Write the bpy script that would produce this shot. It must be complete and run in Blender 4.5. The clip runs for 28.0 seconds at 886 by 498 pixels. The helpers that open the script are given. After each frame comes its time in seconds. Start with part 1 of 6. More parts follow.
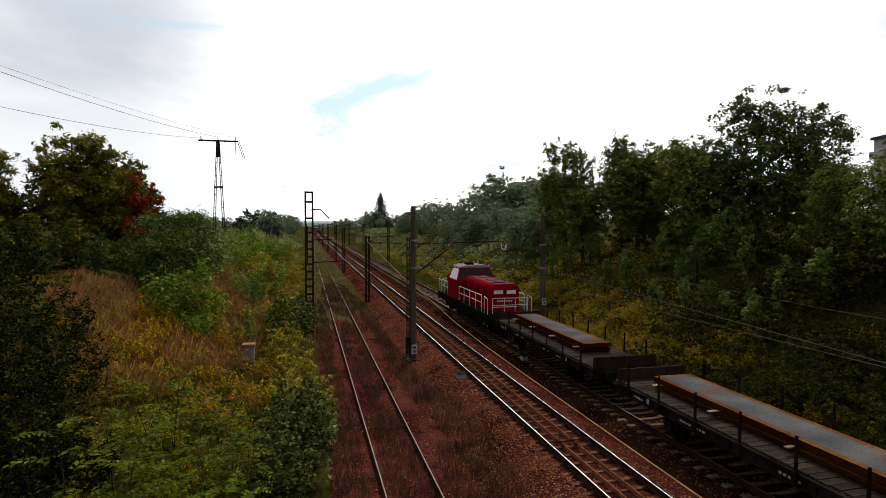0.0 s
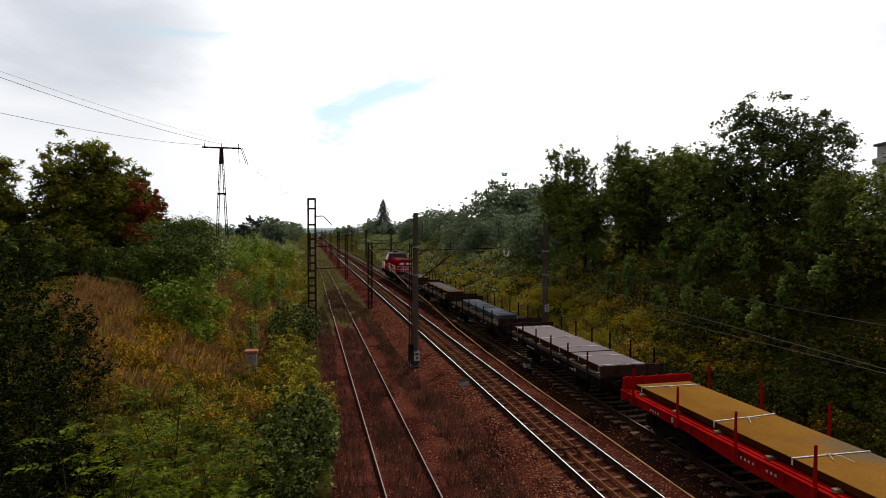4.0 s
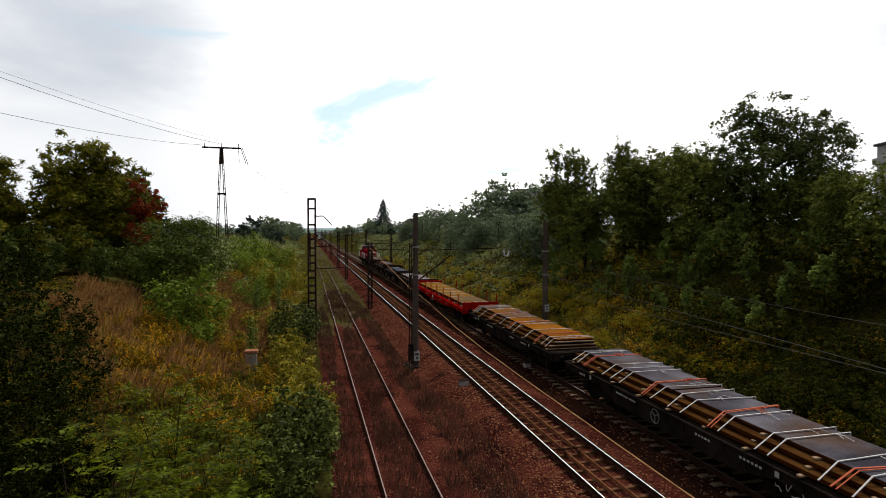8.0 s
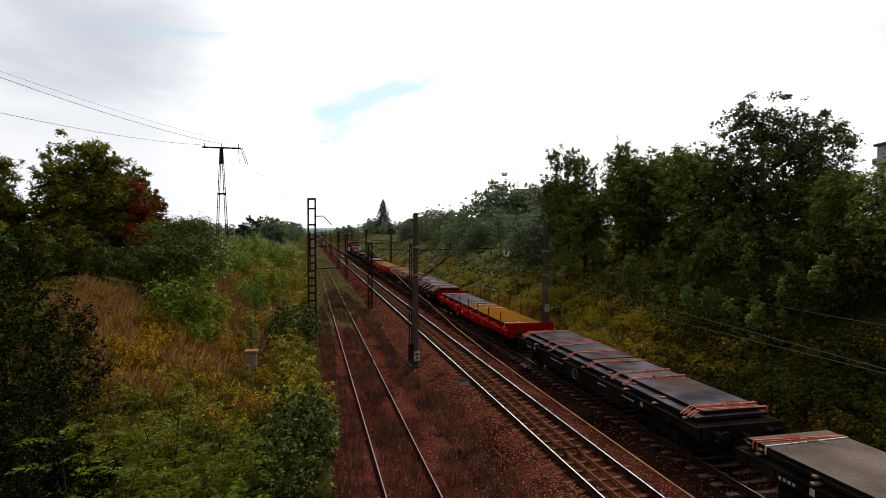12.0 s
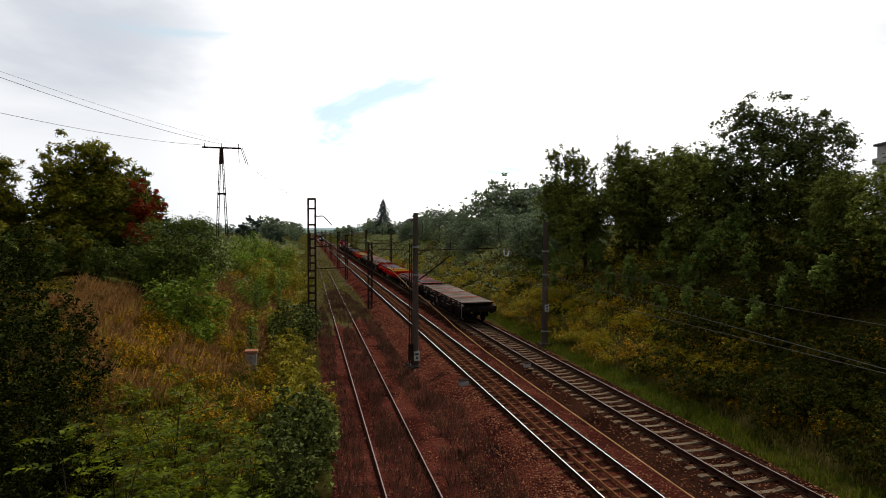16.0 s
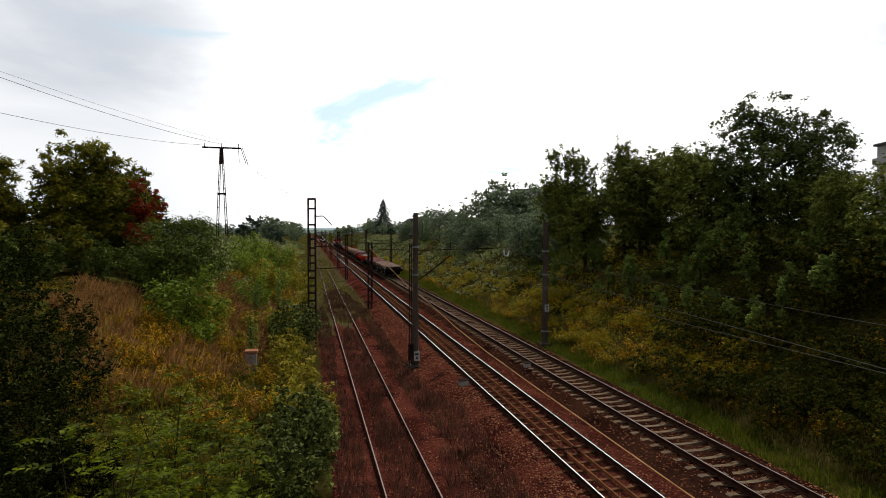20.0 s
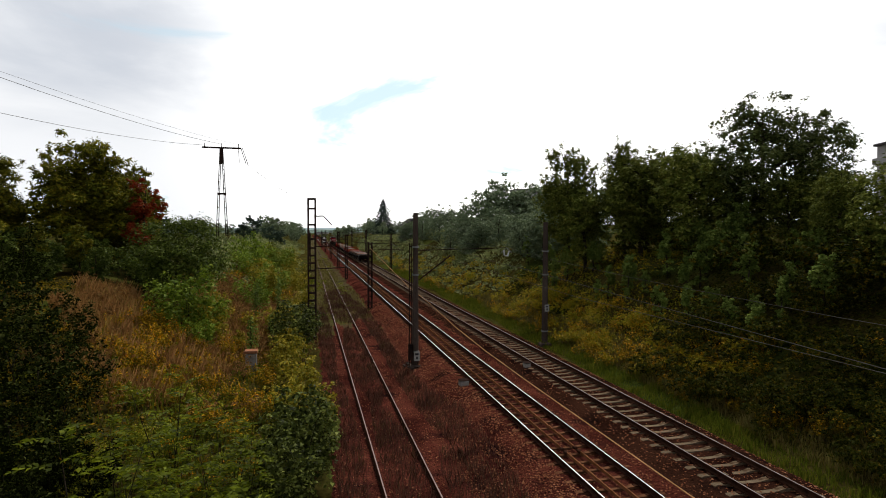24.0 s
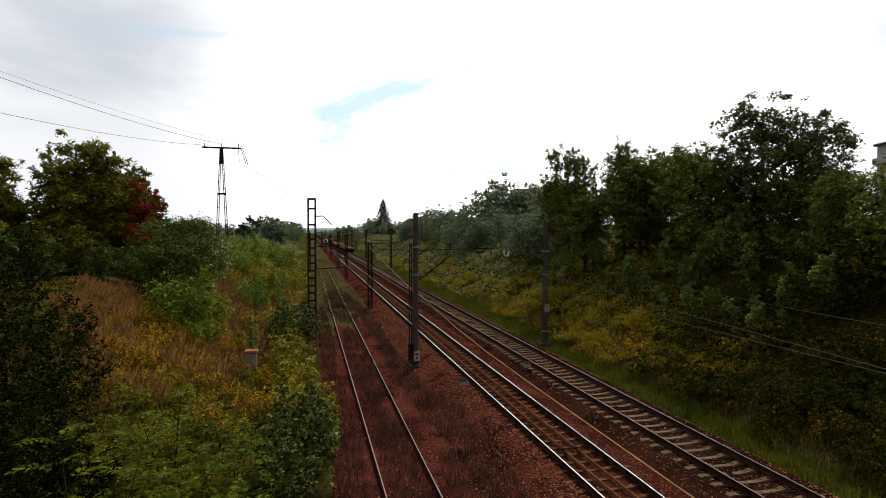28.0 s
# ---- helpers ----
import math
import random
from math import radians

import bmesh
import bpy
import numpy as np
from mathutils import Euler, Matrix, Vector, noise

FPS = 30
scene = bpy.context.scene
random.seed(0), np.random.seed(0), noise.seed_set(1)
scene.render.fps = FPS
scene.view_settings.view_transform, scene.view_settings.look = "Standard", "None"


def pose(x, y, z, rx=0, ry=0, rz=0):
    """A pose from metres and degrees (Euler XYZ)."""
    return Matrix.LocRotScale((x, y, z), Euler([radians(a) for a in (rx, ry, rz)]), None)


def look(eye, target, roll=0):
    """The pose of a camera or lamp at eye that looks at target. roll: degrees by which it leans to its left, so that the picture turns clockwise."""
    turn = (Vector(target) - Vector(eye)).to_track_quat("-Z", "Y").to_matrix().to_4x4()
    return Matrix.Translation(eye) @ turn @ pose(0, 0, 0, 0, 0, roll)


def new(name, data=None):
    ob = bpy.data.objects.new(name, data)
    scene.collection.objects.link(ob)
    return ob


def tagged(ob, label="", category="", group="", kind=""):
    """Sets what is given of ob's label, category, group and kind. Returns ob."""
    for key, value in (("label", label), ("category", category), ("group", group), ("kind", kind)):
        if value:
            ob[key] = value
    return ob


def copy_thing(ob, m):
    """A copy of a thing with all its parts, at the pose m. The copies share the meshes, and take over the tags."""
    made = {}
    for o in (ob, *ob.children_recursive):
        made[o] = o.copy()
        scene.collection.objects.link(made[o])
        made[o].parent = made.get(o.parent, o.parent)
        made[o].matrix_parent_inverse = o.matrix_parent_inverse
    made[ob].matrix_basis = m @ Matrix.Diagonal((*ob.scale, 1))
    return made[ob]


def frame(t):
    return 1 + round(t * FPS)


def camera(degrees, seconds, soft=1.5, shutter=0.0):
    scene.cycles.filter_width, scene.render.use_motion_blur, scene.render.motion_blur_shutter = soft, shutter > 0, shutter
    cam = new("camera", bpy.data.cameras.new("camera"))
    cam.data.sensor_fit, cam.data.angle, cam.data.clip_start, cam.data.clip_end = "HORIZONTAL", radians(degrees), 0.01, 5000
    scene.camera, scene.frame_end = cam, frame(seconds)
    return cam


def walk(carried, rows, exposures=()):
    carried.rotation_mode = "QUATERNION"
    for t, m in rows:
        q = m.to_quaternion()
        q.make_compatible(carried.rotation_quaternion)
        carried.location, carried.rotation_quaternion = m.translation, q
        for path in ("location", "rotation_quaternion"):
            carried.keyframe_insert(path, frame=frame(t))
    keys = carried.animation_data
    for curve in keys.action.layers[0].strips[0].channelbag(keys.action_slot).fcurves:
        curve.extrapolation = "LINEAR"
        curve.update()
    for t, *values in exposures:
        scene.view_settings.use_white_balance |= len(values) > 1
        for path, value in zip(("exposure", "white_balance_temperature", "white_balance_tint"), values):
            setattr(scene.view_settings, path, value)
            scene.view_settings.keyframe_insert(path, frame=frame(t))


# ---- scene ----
# ---- camera ----
cam = camera(76.03, 28.0, soft=0.9)
EYE = Vector((0.0, 0.0, 6.77))


def aim(yaw, pitch, roll=0.215):
    a, b = radians(yaw), radians(pitch)
    way = Vector((math.sin(a) * math.cos(b), math.cos(a) * math.cos(b), math.sin(b)))
    return look(EYE, EYE + way * 10, roll)


YAW, PITCH = 13.404, -1.821
walk(cam, [(0.0, aim(YAW + 0.26, PITCH - 0.66)), (0.1, aim(YAW + 0.1, PITCH - 0.17)), (0.2, aim(YAW + 0.14, PITCH - 0.34)),
           (0.3, aim(YAW + 0.05, PITCH - 0.14)), (0.45, aim(YAW, PITCH)), (1.0, aim(YAW, PITCH)), (28.0, aim(YAW, PITCH))],
     exposures=[(0.0, 0.0), (28.0, 0.0)])

# ---- light ----
SUN_UP, SUN_SIDE = 50.0, 30.0  # degrees above the horizon, degrees to the right of the track


def make_world():
    w = bpy.data.worlds.new("sky")
    scene.world = w
    w.use_nodes = True
    nt = w.node_tree
    nt.nodes.clear()
    N, L = nt.nodes.new, nt.links.new
    out, bg = N("ShaderNodeOutputWorld"), N("ShaderNodeBackground")
    sky = N("ShaderNodeTexSky")
    sky.sky_type, sky.sun_disc = "NISHITA", False
    sky.sun_elevation, sky.sun_rotation = radians(SUN_UP), radians(SUN_SIDE)
    tc, sep = N("ShaderNodeTexCoord"), N("ShaderNodeSeparateXYZ")
    L(tc.outputs["Generated"], sep.inputs[0])
    up = N("ShaderNodeMath"); up.operation = "MAXIMUM"; up.inputs[1].default_value = 0.0
    L(sep.outputs[2], up.inputs[0])
    den = N("ShaderNodeMath"); den.operation = "ADD"; den.inputs[1].default_value = 0.22
    L(up.outputs[0], den.inputs[0])
    dx, dy = N("ShaderNodeMath"), N("ShaderNodeMath")
    dx.operation = dy.operation = "DIVIDE"
    L(sep.outputs[0], dx.inputs[0]); L(den.outputs[0], dx.inputs[1])
    L(sep.outputs[1], dy.inputs[0]); L(den.outputs[0], dy.inputs[1])
    com = N("ShaderNodeCombineXYZ")
    L(dx.outputs[0], com.inputs[0]); L(dy.outputs[0], com.inputs[1])

    def cloud(scale, shift, lo, hi, rough=0.55):
        mp = N("ShaderNodeMapping"); mp.inputs["Location"].default_value = shift
        L(com.outputs[0], mp.inputs[0])
        no = N("ShaderNodeTexNoise")
        no.inputs["Scale"].default_value, no.inputs["Detail"].default_value = scale, 7
        no.inputs["Roughness"].default_value, no.inputs["Distortion"].default_value = rough, 0.5
        L(mp.outputs[0], no.inputs["Vector"])
        mr = N("ShaderNodeMapRange"); mr.interpolation_type = "SMOOTHSTEP"
        mr.inputs[1].default_value, mr.inputs[2].default_value = lo, hi
        L(no.outputs[0], mr.inputs[0])
        return mr.outputs[0]

    def mix(fac, a, b):
        m = N("ShaderNodeMix"); m.data_type = "RGBA"
        L(fac, m.inputs[0])
        for v, s in ((a, m.inputs[6]), (b, m.inputs[7])):
            if isinstance(v, tuple):
                s.default_value = v
            else:
                L(v, s)
        return m.outputs[2]

    blue = N("ShaderNodeMix"); blue.data_type = "RGBA"; blue.blend_type = "MULTIPLY"
    blue.inputs[0].default_value = 1.0
    L(sky.outputs[0], blue.inputs[6]); blue.inputs[7].default_value = (0.11, 0.11, 0.11, 1)
    # veiled sun: the overcast is white round it and greyer away from it, with darker bellies and thin pale gaps
    ga, ge = radians(GLOW[0]), radians(GLOW[1])
    dot = N("ShaderNodeVectorMath"); dot.operation = "DOT_PRODUCT"
    dot.inputs[1].default_value = (math.sin(ga) * math.cos(ge), math.cos(ga) * math.cos(ge), math.sin(ge))
    L(tc.outputs["Generated"], dot.inputs[0])
    away = N("ShaderNodeMapRange"); away.interpolation_type = "SMOOTHSTEP"
    away.inputs[1].default_value, away.inputs[2].default_value = 0.985, 0.79
    L(dot.outputs["Value"], away.inputs[0])
    belly = cloud(0.95, CLOUD_GREY, 0.36, 0.66)
    gm = N("ShaderNodeMath"); gm.operation = "MULTIPLY"
    high = N("ShaderNodeMapRange"); high.interpolation_type = "SMOOTHSTEP"
    high.inputs[1].default_value, high.inputs[2].default_value = 0.09, 0.24
    L(up.outputs[0], high.inputs[0])
    hm = N("ShaderNodeMath"); hm.operation = "MULTIPLY"
    L(away.outputs[0], hm.inputs[0]); L(high.outputs[0], hm.inputs[1])
    L(belly, gm.inputs[0]); L(hm.outputs[0], gm.inputs[1])
    veil = mix(away.outputs[0], (1.7, 1.68, 1.64, 1), (0.95, 0.965, 0.99, 1))
    behind = N("ShaderNodeMapRange"); behind.interpolation_type = "SMOOTHSTEP"
    behind.inputs[1].default_value, behind.inputs[2].default_value = 0.66, -0.1
    L(dot.outputs["Value"], behind.inputs[0])
    base = mix(behind.outputs[0], veil, (0.32, 0.335, 0.36, 1))
    c1 = mix(gm.outputs[0], base, (0.63, 0.67, 0.74, 1))
    thin = N("ShaderNodeMix"); thin.data_type = "RGBA"; thin.inputs[0].default_value = 0.65
    L(blue.outputs[2], thin.inputs[6]); thin.inputs[7].default_value = (0.62, 0.90, 1.0, 1)
    gap = N("ShaderNodeMath"); gap.operation = "MULTIPLY"; gap.inputs[1].default_value = 0.85
    L(cloud(1.1, CLOUD_GAP, 0.57, 0.68), gap.inputs[0])
    c2 = mix(gap.outputs[0], c1, thin.outputs[2])
    L(c2, bg.inputs[0])
    bg.inputs[1].default_value = 1.0
    L(bg.outputs[0], out.inputs[0])


CLOUD_GREY, CLOUD_GAP, GLOW = (1.3, 4.2, 0.0), (7.940, 1.857, 3.0), (21.0, 18.0)
make_world()
sun = new("sun", bpy.data.lights.new("sun", "SUN"))
sun.data.energy, sun.data.angle, sun.data.color = 3.2, radians(11), (1.0, 0.96, 0.9)
sun.matrix_basis = look((0, 0, 60), (-math.sin(radians(SUN_SIDE)) * math.cos(radians(SUN_UP)) * 60, -math.cos(radians(SUN_SIDE)) * math.cos(radians(SUN_UP)) * 60,
                                     60 - math.sin(radians(SUN_UP)) * 60))


# ---- materials ----
def surface(name, dark, light, scale=2.0, fine=30.0, rough=0.8, metal=0.0, bump=0.25, grain=0.35, spread=0.12, stain=None, stain_at=(0.58, 0.72), stain_scale=1.1, stretch=(1, 1, 1)):
    """Two scales of variation, an optional stain or rust colour, relief, and a small change from piece to piece."""
    m = bpy.data.materials.new(name)
    m.use_nodes = True
    nt = m.node_tree
    N, L = nt.nodes.new, nt.links.new
    bs = nt.nodes["Principled BSDF"]
    tc, mp = N("ShaderNodeTexCoord"), N("ShaderNodeMapping")
    mp.inputs["Scale"].default_value = stretch
    L(tc.outputs["Object"], mp.inputs[0])

    def noise_of(s, detail, shift):
        off = N("ShaderNodeVectorMath"); off.operation = "ADD"
        off.inputs[1].default_value = (shift, shift * 0.7, shift * 1.3)
        L(mp.outputs[0], off.inputs[0])
        n = N("ShaderNodeTexNoise")
        n.inputs["Scale"].default_value, n.inputs["Detail"].default_value = s, detail
        L(off.outputs[0], n.inputs["Vector"])
        return n.outputs[0]

    big, small = noise_of(scale, 4, 0.0), noise_of(fine, 3, 5.0)
    ramp = N("ShaderNodeMapRange")
    ramp.inputs[1].default_value, ramp.inputs[2].default_value = 0.32, 0.68
    L(big, ramp.inputs[0])
    mix = N("ShaderNodeMix"); mix.data_type = "RGBA"
    mix.inputs[6].default_value, mix.inputs[7].default_value = (*dark, 1), (*light, 1)
    L(ramp.outputs[0], mix.inputs[0])
    col = mix.outputs[2]
    if stain:
        sr = N("ShaderNodeMapRange"); sr.interpolation_type = "SMOOTHSTEP"
        sr.inputs[1].default_value, sr.inputs[2].default_value = stain_at
        L(noise_of(stain_scale, 6, 11.0), sr.inputs[0])
        ms = N("ShaderNodeMix"); ms.data_type = "RGBA"
        ms.inputs[7].default_value = (*stain, 1)
        L(sr.outputs[0], ms.inputs[0]); L(col, ms.inputs[6])
        col = ms.outputs[2]
    gr = N("ShaderNodeMapRange")
    gr.inputs[1].default_value, gr.inputs[2].default_value = 0.3, 0.7
    gr.inputs[3].default_value, gr.inputs[4].default_value = 1 - grain, 1 + grain
    L(small, gr.inputs[0])
    info = N("ShaderNodeObjectInfo")
    ir = N("ShaderNodeMapRange")
    ir.inputs[3].default_value, ir.inputs[4].default_value = 1 - spread, 1 + spread
    L(info.outputs["Random"], ir.inputs[0])
    mm = N("ShaderNodeMath"); mm.operation = "MULTIPLY"
    L(gr.outputs[0], mm.inputs[0]); L(ir.outputs[0], mm.inputs[1])
    hsv = N("ShaderNodeHueSaturation")
    L(col, hsv.inputs["Color"]); L(mm.outputs[0], hsv.inputs["Value"])
    L(hsv.outputs[0], bs.inputs["Base Color"])
    bs.inputs["Metallic"].default_value = metal
    bs.inputs["Specular IOR Level"].default_value = 0.5 if rough < 0.5 else 0.18 if rough < 0.7 else 0.0
    rr = N("ShaderNodeMapRange")
    rr.inputs[3].default_value, rr.inputs[4].default_value = max(rough - 0.12, 0.05), min(rough + 0.12, 1)
    L(big, rr.inputs[0]); L(rr.outputs[0], bs.inputs["Roughness"])
    if bump:
        b = N("ShaderNodeBump"); b.inputs["Strength"].default_value = bump; b.inputs["Distance"].default_value = 0.02
        L(small, b.inputs["Height"]); L(b.outputs[0], bs.inputs["Normal"])
    return m


def foliage(name, colours, thin=0.2, gloss=0.5, spread=0.18, sheen=0.02):
    """Leaves: each leaf takes a colour of its own from the row; some light passes through."""
    m = bpy.data.materials.new(name)
    m.use_nodes = True
    nt = m.node_tree
    N, L = nt.nodes.new, nt.links.new
    bs, out = nt.nodes["Principled BSDF"], nt.nodes["Material Output"]
    geo, ramp = N("ShaderNodeNewGeometry"), N("ShaderNodeValToRGB")
    els = ramp.color_ramp.elements
    for i, c in enumerate(colours):
        e = els[i] if i < 2 else els.new(1.0)
        e.position, e.color = i / (len(colours) - 1), (*c, 1)
    tc, no = N("ShaderNodeTexCoord"), N("ShaderNodeTexNoise")
    no.inputs["Scale"].default_value, no.inputs["Detail"].default_value = 0.55, 3
    L(tc.outputs["Object"], no.inputs["Vector"])
    a = N("ShaderNodeMath"); a.operation = "MULTIPLY_ADD"
    a.inputs[1].default_value, a.inputs[2].default_value = 0.75, -0.1
    L(geo.outputs["Random Per Island"], a.inputs[0])
    b = N("ShaderNodeMath"); b.operation = "MULTIPLY_ADD"; b.inputs[1].default_value = 0.9
    sh = N("ShaderNodeMath"); sh.operation = "SUBTRACT"; sh.inputs[1].default_value = 0.22
    L(no.outputs[0], sh.inputs[0])
    L(sh.outputs[0], b.inputs[0]); L(a.outputs[0], b.inputs[2])
    L(b.outputs[0], ramp.inputs[0])
    info, ir = N("ShaderNodeObjectInfo"), N("ShaderNodeMapRange")
    ir.inputs[3].default_value, ir.inputs[4].default_value = 1 - spread, 1 + spread
    L(info.outputs["Random"], ir.inputs[0])
    hsv = N("ShaderNodeHueSaturation")
    L(ramp.outputs[0], hsv.inputs["Color"]); L(ir.outputs[0], hsv.inputs["Value"])
    L(hsv.outputs[0], bs.inputs["Base Color"])
    bs.inputs["Roughness"].default_value = gloss
    bs.inputs["Specular IOR Level"].default_value = sheen
    tr, ms = N("ShaderNodeBsdfTranslucent"), N("ShaderNodeMixShader")
    L(hsv.outputs[0], tr.inputs[0])
    ms.inputs[0].default_value = thin
    L(bs.outputs[0], ms.inputs[1]); L(tr.outputs[0], ms.inputs[2]); L(ms.outputs[0], out.inputs[0])
    return m


def plain(name, colour, rough=0.6, metal=0.0, glow=0.0, spec=0.5):
    m = bpy.data.materials.new(name)
    m.use_nodes = True
    bs = m.node_tree.nodes["Principled BSDF"]
    bs.inputs["Base Color"].default_value = (*colour, 1)
    bs.inputs["Roughness"].default_value, bs.inputs["Metallic"].default_value = rough, metal
    bs.inputs["Specular IOR Level"].default_value = spec
    if glow:
        bs.inputs["Emission Color"].default_value, bs.inputs["Emission Strength"].default_value = (*colour, 1), glow
    return m


BALLAST = surface("ballast", (0.02537, 0.006274, 0.004649), (0.07441, 0.02054, 0.01317), 0.6, 22, 0.95, 0, 1.0, 0.95, 0, stain=(0.01437, 0.005133, 0.004649), stain_at=(0.52, 0.7), stain_scale=0.8)
BALLAST_GREY = surface("grey_ballast", (0.01057, 0.003805, 0.00261), (0.03101, 0.01246, 0.007392), 0.6, 22, 0.95, 0, 1.0, 0.7, 0, stain=(0.005988, 0.003113, 0.00261), stain_at=(0.52, 0.7), stain_scale=0.8)
OLD_BED = surface("overgrown_bed", (0.03, 0.019, 0.01), (0.07, 0.05, 0.024), 0.6, 18, 0.95, 0, 0.8, 0.5, 0, stain=(0.05, 0.052, 0.014), stain_at=(0.46, 0.62), stain_scale=0.5)
STONES = foliage("ballast_stone", [(0.04875, 0.01706, 0.00897), (0.0975, 0.03413, 0.01704), (0.1544, 0.06012, 0.0287), (0.26, 0.1219, 0.06637)], 0.0, 0.9, 0.18, 0.0)
EARTH = surface("earth", (0.022, 0.0175, 0.0044), (0.05, 0.04, 0.0099), 0.35, 6, 1.0, 0, 0.6, 0.5, 0, stain=(0.035, 0.045, 0.0088), stain_at=(0.5, 0.65), stain_scale=0.12)
CONCRETE_SLEEPER = surface("sleeper_concrete", (0.0918, 0.06528, 0.0408), (0.1744, 0.1265, 0.0816), 3, 45, 0.9, 0, 0.3, 0.25, 0.2, stain=(0.05508, 0.02856, 0.01496), stain_at=(0.5, 0.68), stain_scale=2.5)
BROWN_SLEEPER = surface("sleeper_brown", (0.05652, 0.02312, 0.0119), (0.1211, 0.05491, 0.02856), 3, 45, 0.9, 0, 0.4, 0.3, 0.3)
RUST = surface("rail_rust", (0.02, 0.009, 0.006), (0.05, 0.022, 0.013), 5, 60, 0.85, 0.0, 0.3, 0.3)
GUARD_RUST = surface("guard_rail_rust", (0.13, 0.05, 0.02), (0.22, 0.09, 0.04), 5, 60, 0.75, 0.0, 0.2, 0.3)
POLISHED = surface("polished_rail", (0.62, 0.60, 0.60), (0.75, 0.74, 0.74), 4, 50, 0.25, 1.0, 0.03, 0.08)
DULL_RAIL = surface("dull_rail", (0.10, 0.085, 0.08), (0.17, 0.15, 0.14), 4, 50, 0.5, 0.5, 0.05, 0.15)
OLD_RAIL = surface("old_rail", (0.1445, 0.0935, 0.085), (0.221, 0.153, 0.136), 4, 50, 0.6, 0.3, 0.1, 0.2)
MAST_CONCRETE = surface("mast_concrete", (0.04928, 0.03508, 0.02774), (0.0896, 0.06682, 0.05386), 1.5, 30, 0.9, 0, 0.3, 0.2, stain=(0.03584, 0.02171, 0.01632), stretch=(0.8, 0.8, 0.2))
# dark steel, its colour lifted a little for haze over the far masts
MAST_STEEL = surface("mast_steel", (0.015, 0.01015, 0.0087), (0.042, 0.0232, 0.0174), 2, 30, 0.8, 0.0, 0.2, 0.3)
GALV = surface("galvanised", (0.13, 0.13, 0.12), (0.22, 0.22, 0.21), 3, 30, 0.6, 0.2, 0.1, 0.2)
WIRE = surface("wire_copper", (0.078, 0.072, 0.06), (0.12, 0.111, 0.093), 4, 30, 0.7, 0.0, 0, 0.2)
CABLE = surface("cable_brown", (0.26, 0.13, 0.0585), (0.39, 0.208, 0.0975), 1, 30, 0.75, 0.0, 0, 0.2)
DARK_WIRE = plain("dark_wire", (0.05, 0.05, 0.055), 0.6)
WHITE_PLATE = surface("white_plate", (0.27, 0.261, 0.234), (0.378, 0.36, 0.324), 8, 40, 0.7, 0, 0.05, 0.15)
BLACK_INK = plain("black_ink", (0.02, 0.02, 0.02), 0.7)
PORCELAIN = plain("porcelain", (0.55, 0.55, 0.56), 0.25)
BARK = surface("bark", (0.02, 0.015, 0.011), (0.055, 0.042, 0.03), 4, 20, 0.95, 0, 0.8, 0.4, stretch=(1, 1, 0.3))
GREY_CONCRETE = surface("cabinet_concrete", (0.169, 0.1495, 0.13), (0.286, 0.26, 0.2275), 3, 30, 0.9, 0, 0.2, 0.2)
RUST_LID = surface("rust_lid", (0.18, 0.075, 0.04), (0.30, 0.13, 0.07), 5, 30, 0.8, 0.1, 0.2, 0.25)

LEAF_MAPLE = foliage("maple_leaf", [(0.03937, 0.04428, 0.003829), (0.08951, 0.09489, 0.00766), (0.1521, 0.1455, 0.01052), (0.2507, 0.1819, 0.0134)], 0.22)
LEAF_RED = foliage("red_leaf", [(0.07508, 0.03822, 0.00624), (0.2145, 0.03276, 0.00832), (0.2896, 0.03822, 0.01248), (0.1287, 0.07644, 0.0104)], 0.22)
LEAF_DARK = foliage("dark_leaf", [(0.03817, 0.05089, 0.008137), (0.08271, 0.1018, 0.01629), (0.1464, 0.162, 0.02645), (0.2384, 0.2312, 0.04476)], 0.2, 0.6, 0.2, 0.01)
LEAF_GREY = foliage("grey_green_leaf", [(0.01774, 0.02562, 0.006255), (0.03846, 0.05126, 0.0125), (0.06803, 0.08151, 0.02034), (0.1108, 0.1165, 0.03441)], 0.2, 0.6, 0.2, 0.01)
# mid leaves: light from above is put into the colours as paler greens
LEAF_MID = foliage("mid_leaf", [(0.04841, 0.07876, 0.01627), (0.1089, 0.1547, 0.02849), (0.1876, 0.2423, 0.04475), (0.3027, 0.3373, 0.07321)], 0.2, 0.6, 0.2, 0.01)
# bramble leaves darkened to stand in for vignetting on the near bank
LEAF_BRAMBLE_DIM = foliage("dimmed_bramble_leaf", [(0.005, 0.007, 0.0008), (0.013, 0.018, 0.0015), (0.038, 0.043, 0.003), (0.12, 0.075, 0.006)], 0.2, 0.6, 0.2, 0.01)
LEAF_FRESH = foliage("fresh_leaf", [(0.04609, 0.07455, 0.00675), (0.0968, 0.1458, 0.01181), (0.1613, 0.2153, 0.01856), (0.2535, 0.2984, 0.03713)], 0.22)
LEAF_ASH = foliage("ash_leaf", [(0.01313, 0.0187, 0.000439), (0.03444, 0.04421, 0.0008784), (0.0697, 0.08331, 0.001646), (0.1313, 0.1446, 0.00439)])
# privet: near-black tones carry the corner's shade, the few pale ones its glints
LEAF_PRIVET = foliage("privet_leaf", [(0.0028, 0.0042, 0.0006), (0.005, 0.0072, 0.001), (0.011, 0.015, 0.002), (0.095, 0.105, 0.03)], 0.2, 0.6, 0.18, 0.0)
LEAF_WEED = foliage("weed_leaf", [(0.05053, 0.06225, 0.00377), (0.1123, 0.1245, 0.006854), (0.2106, 0.2033, 0.012), (0.3931, 0.3216, 0.0257)])
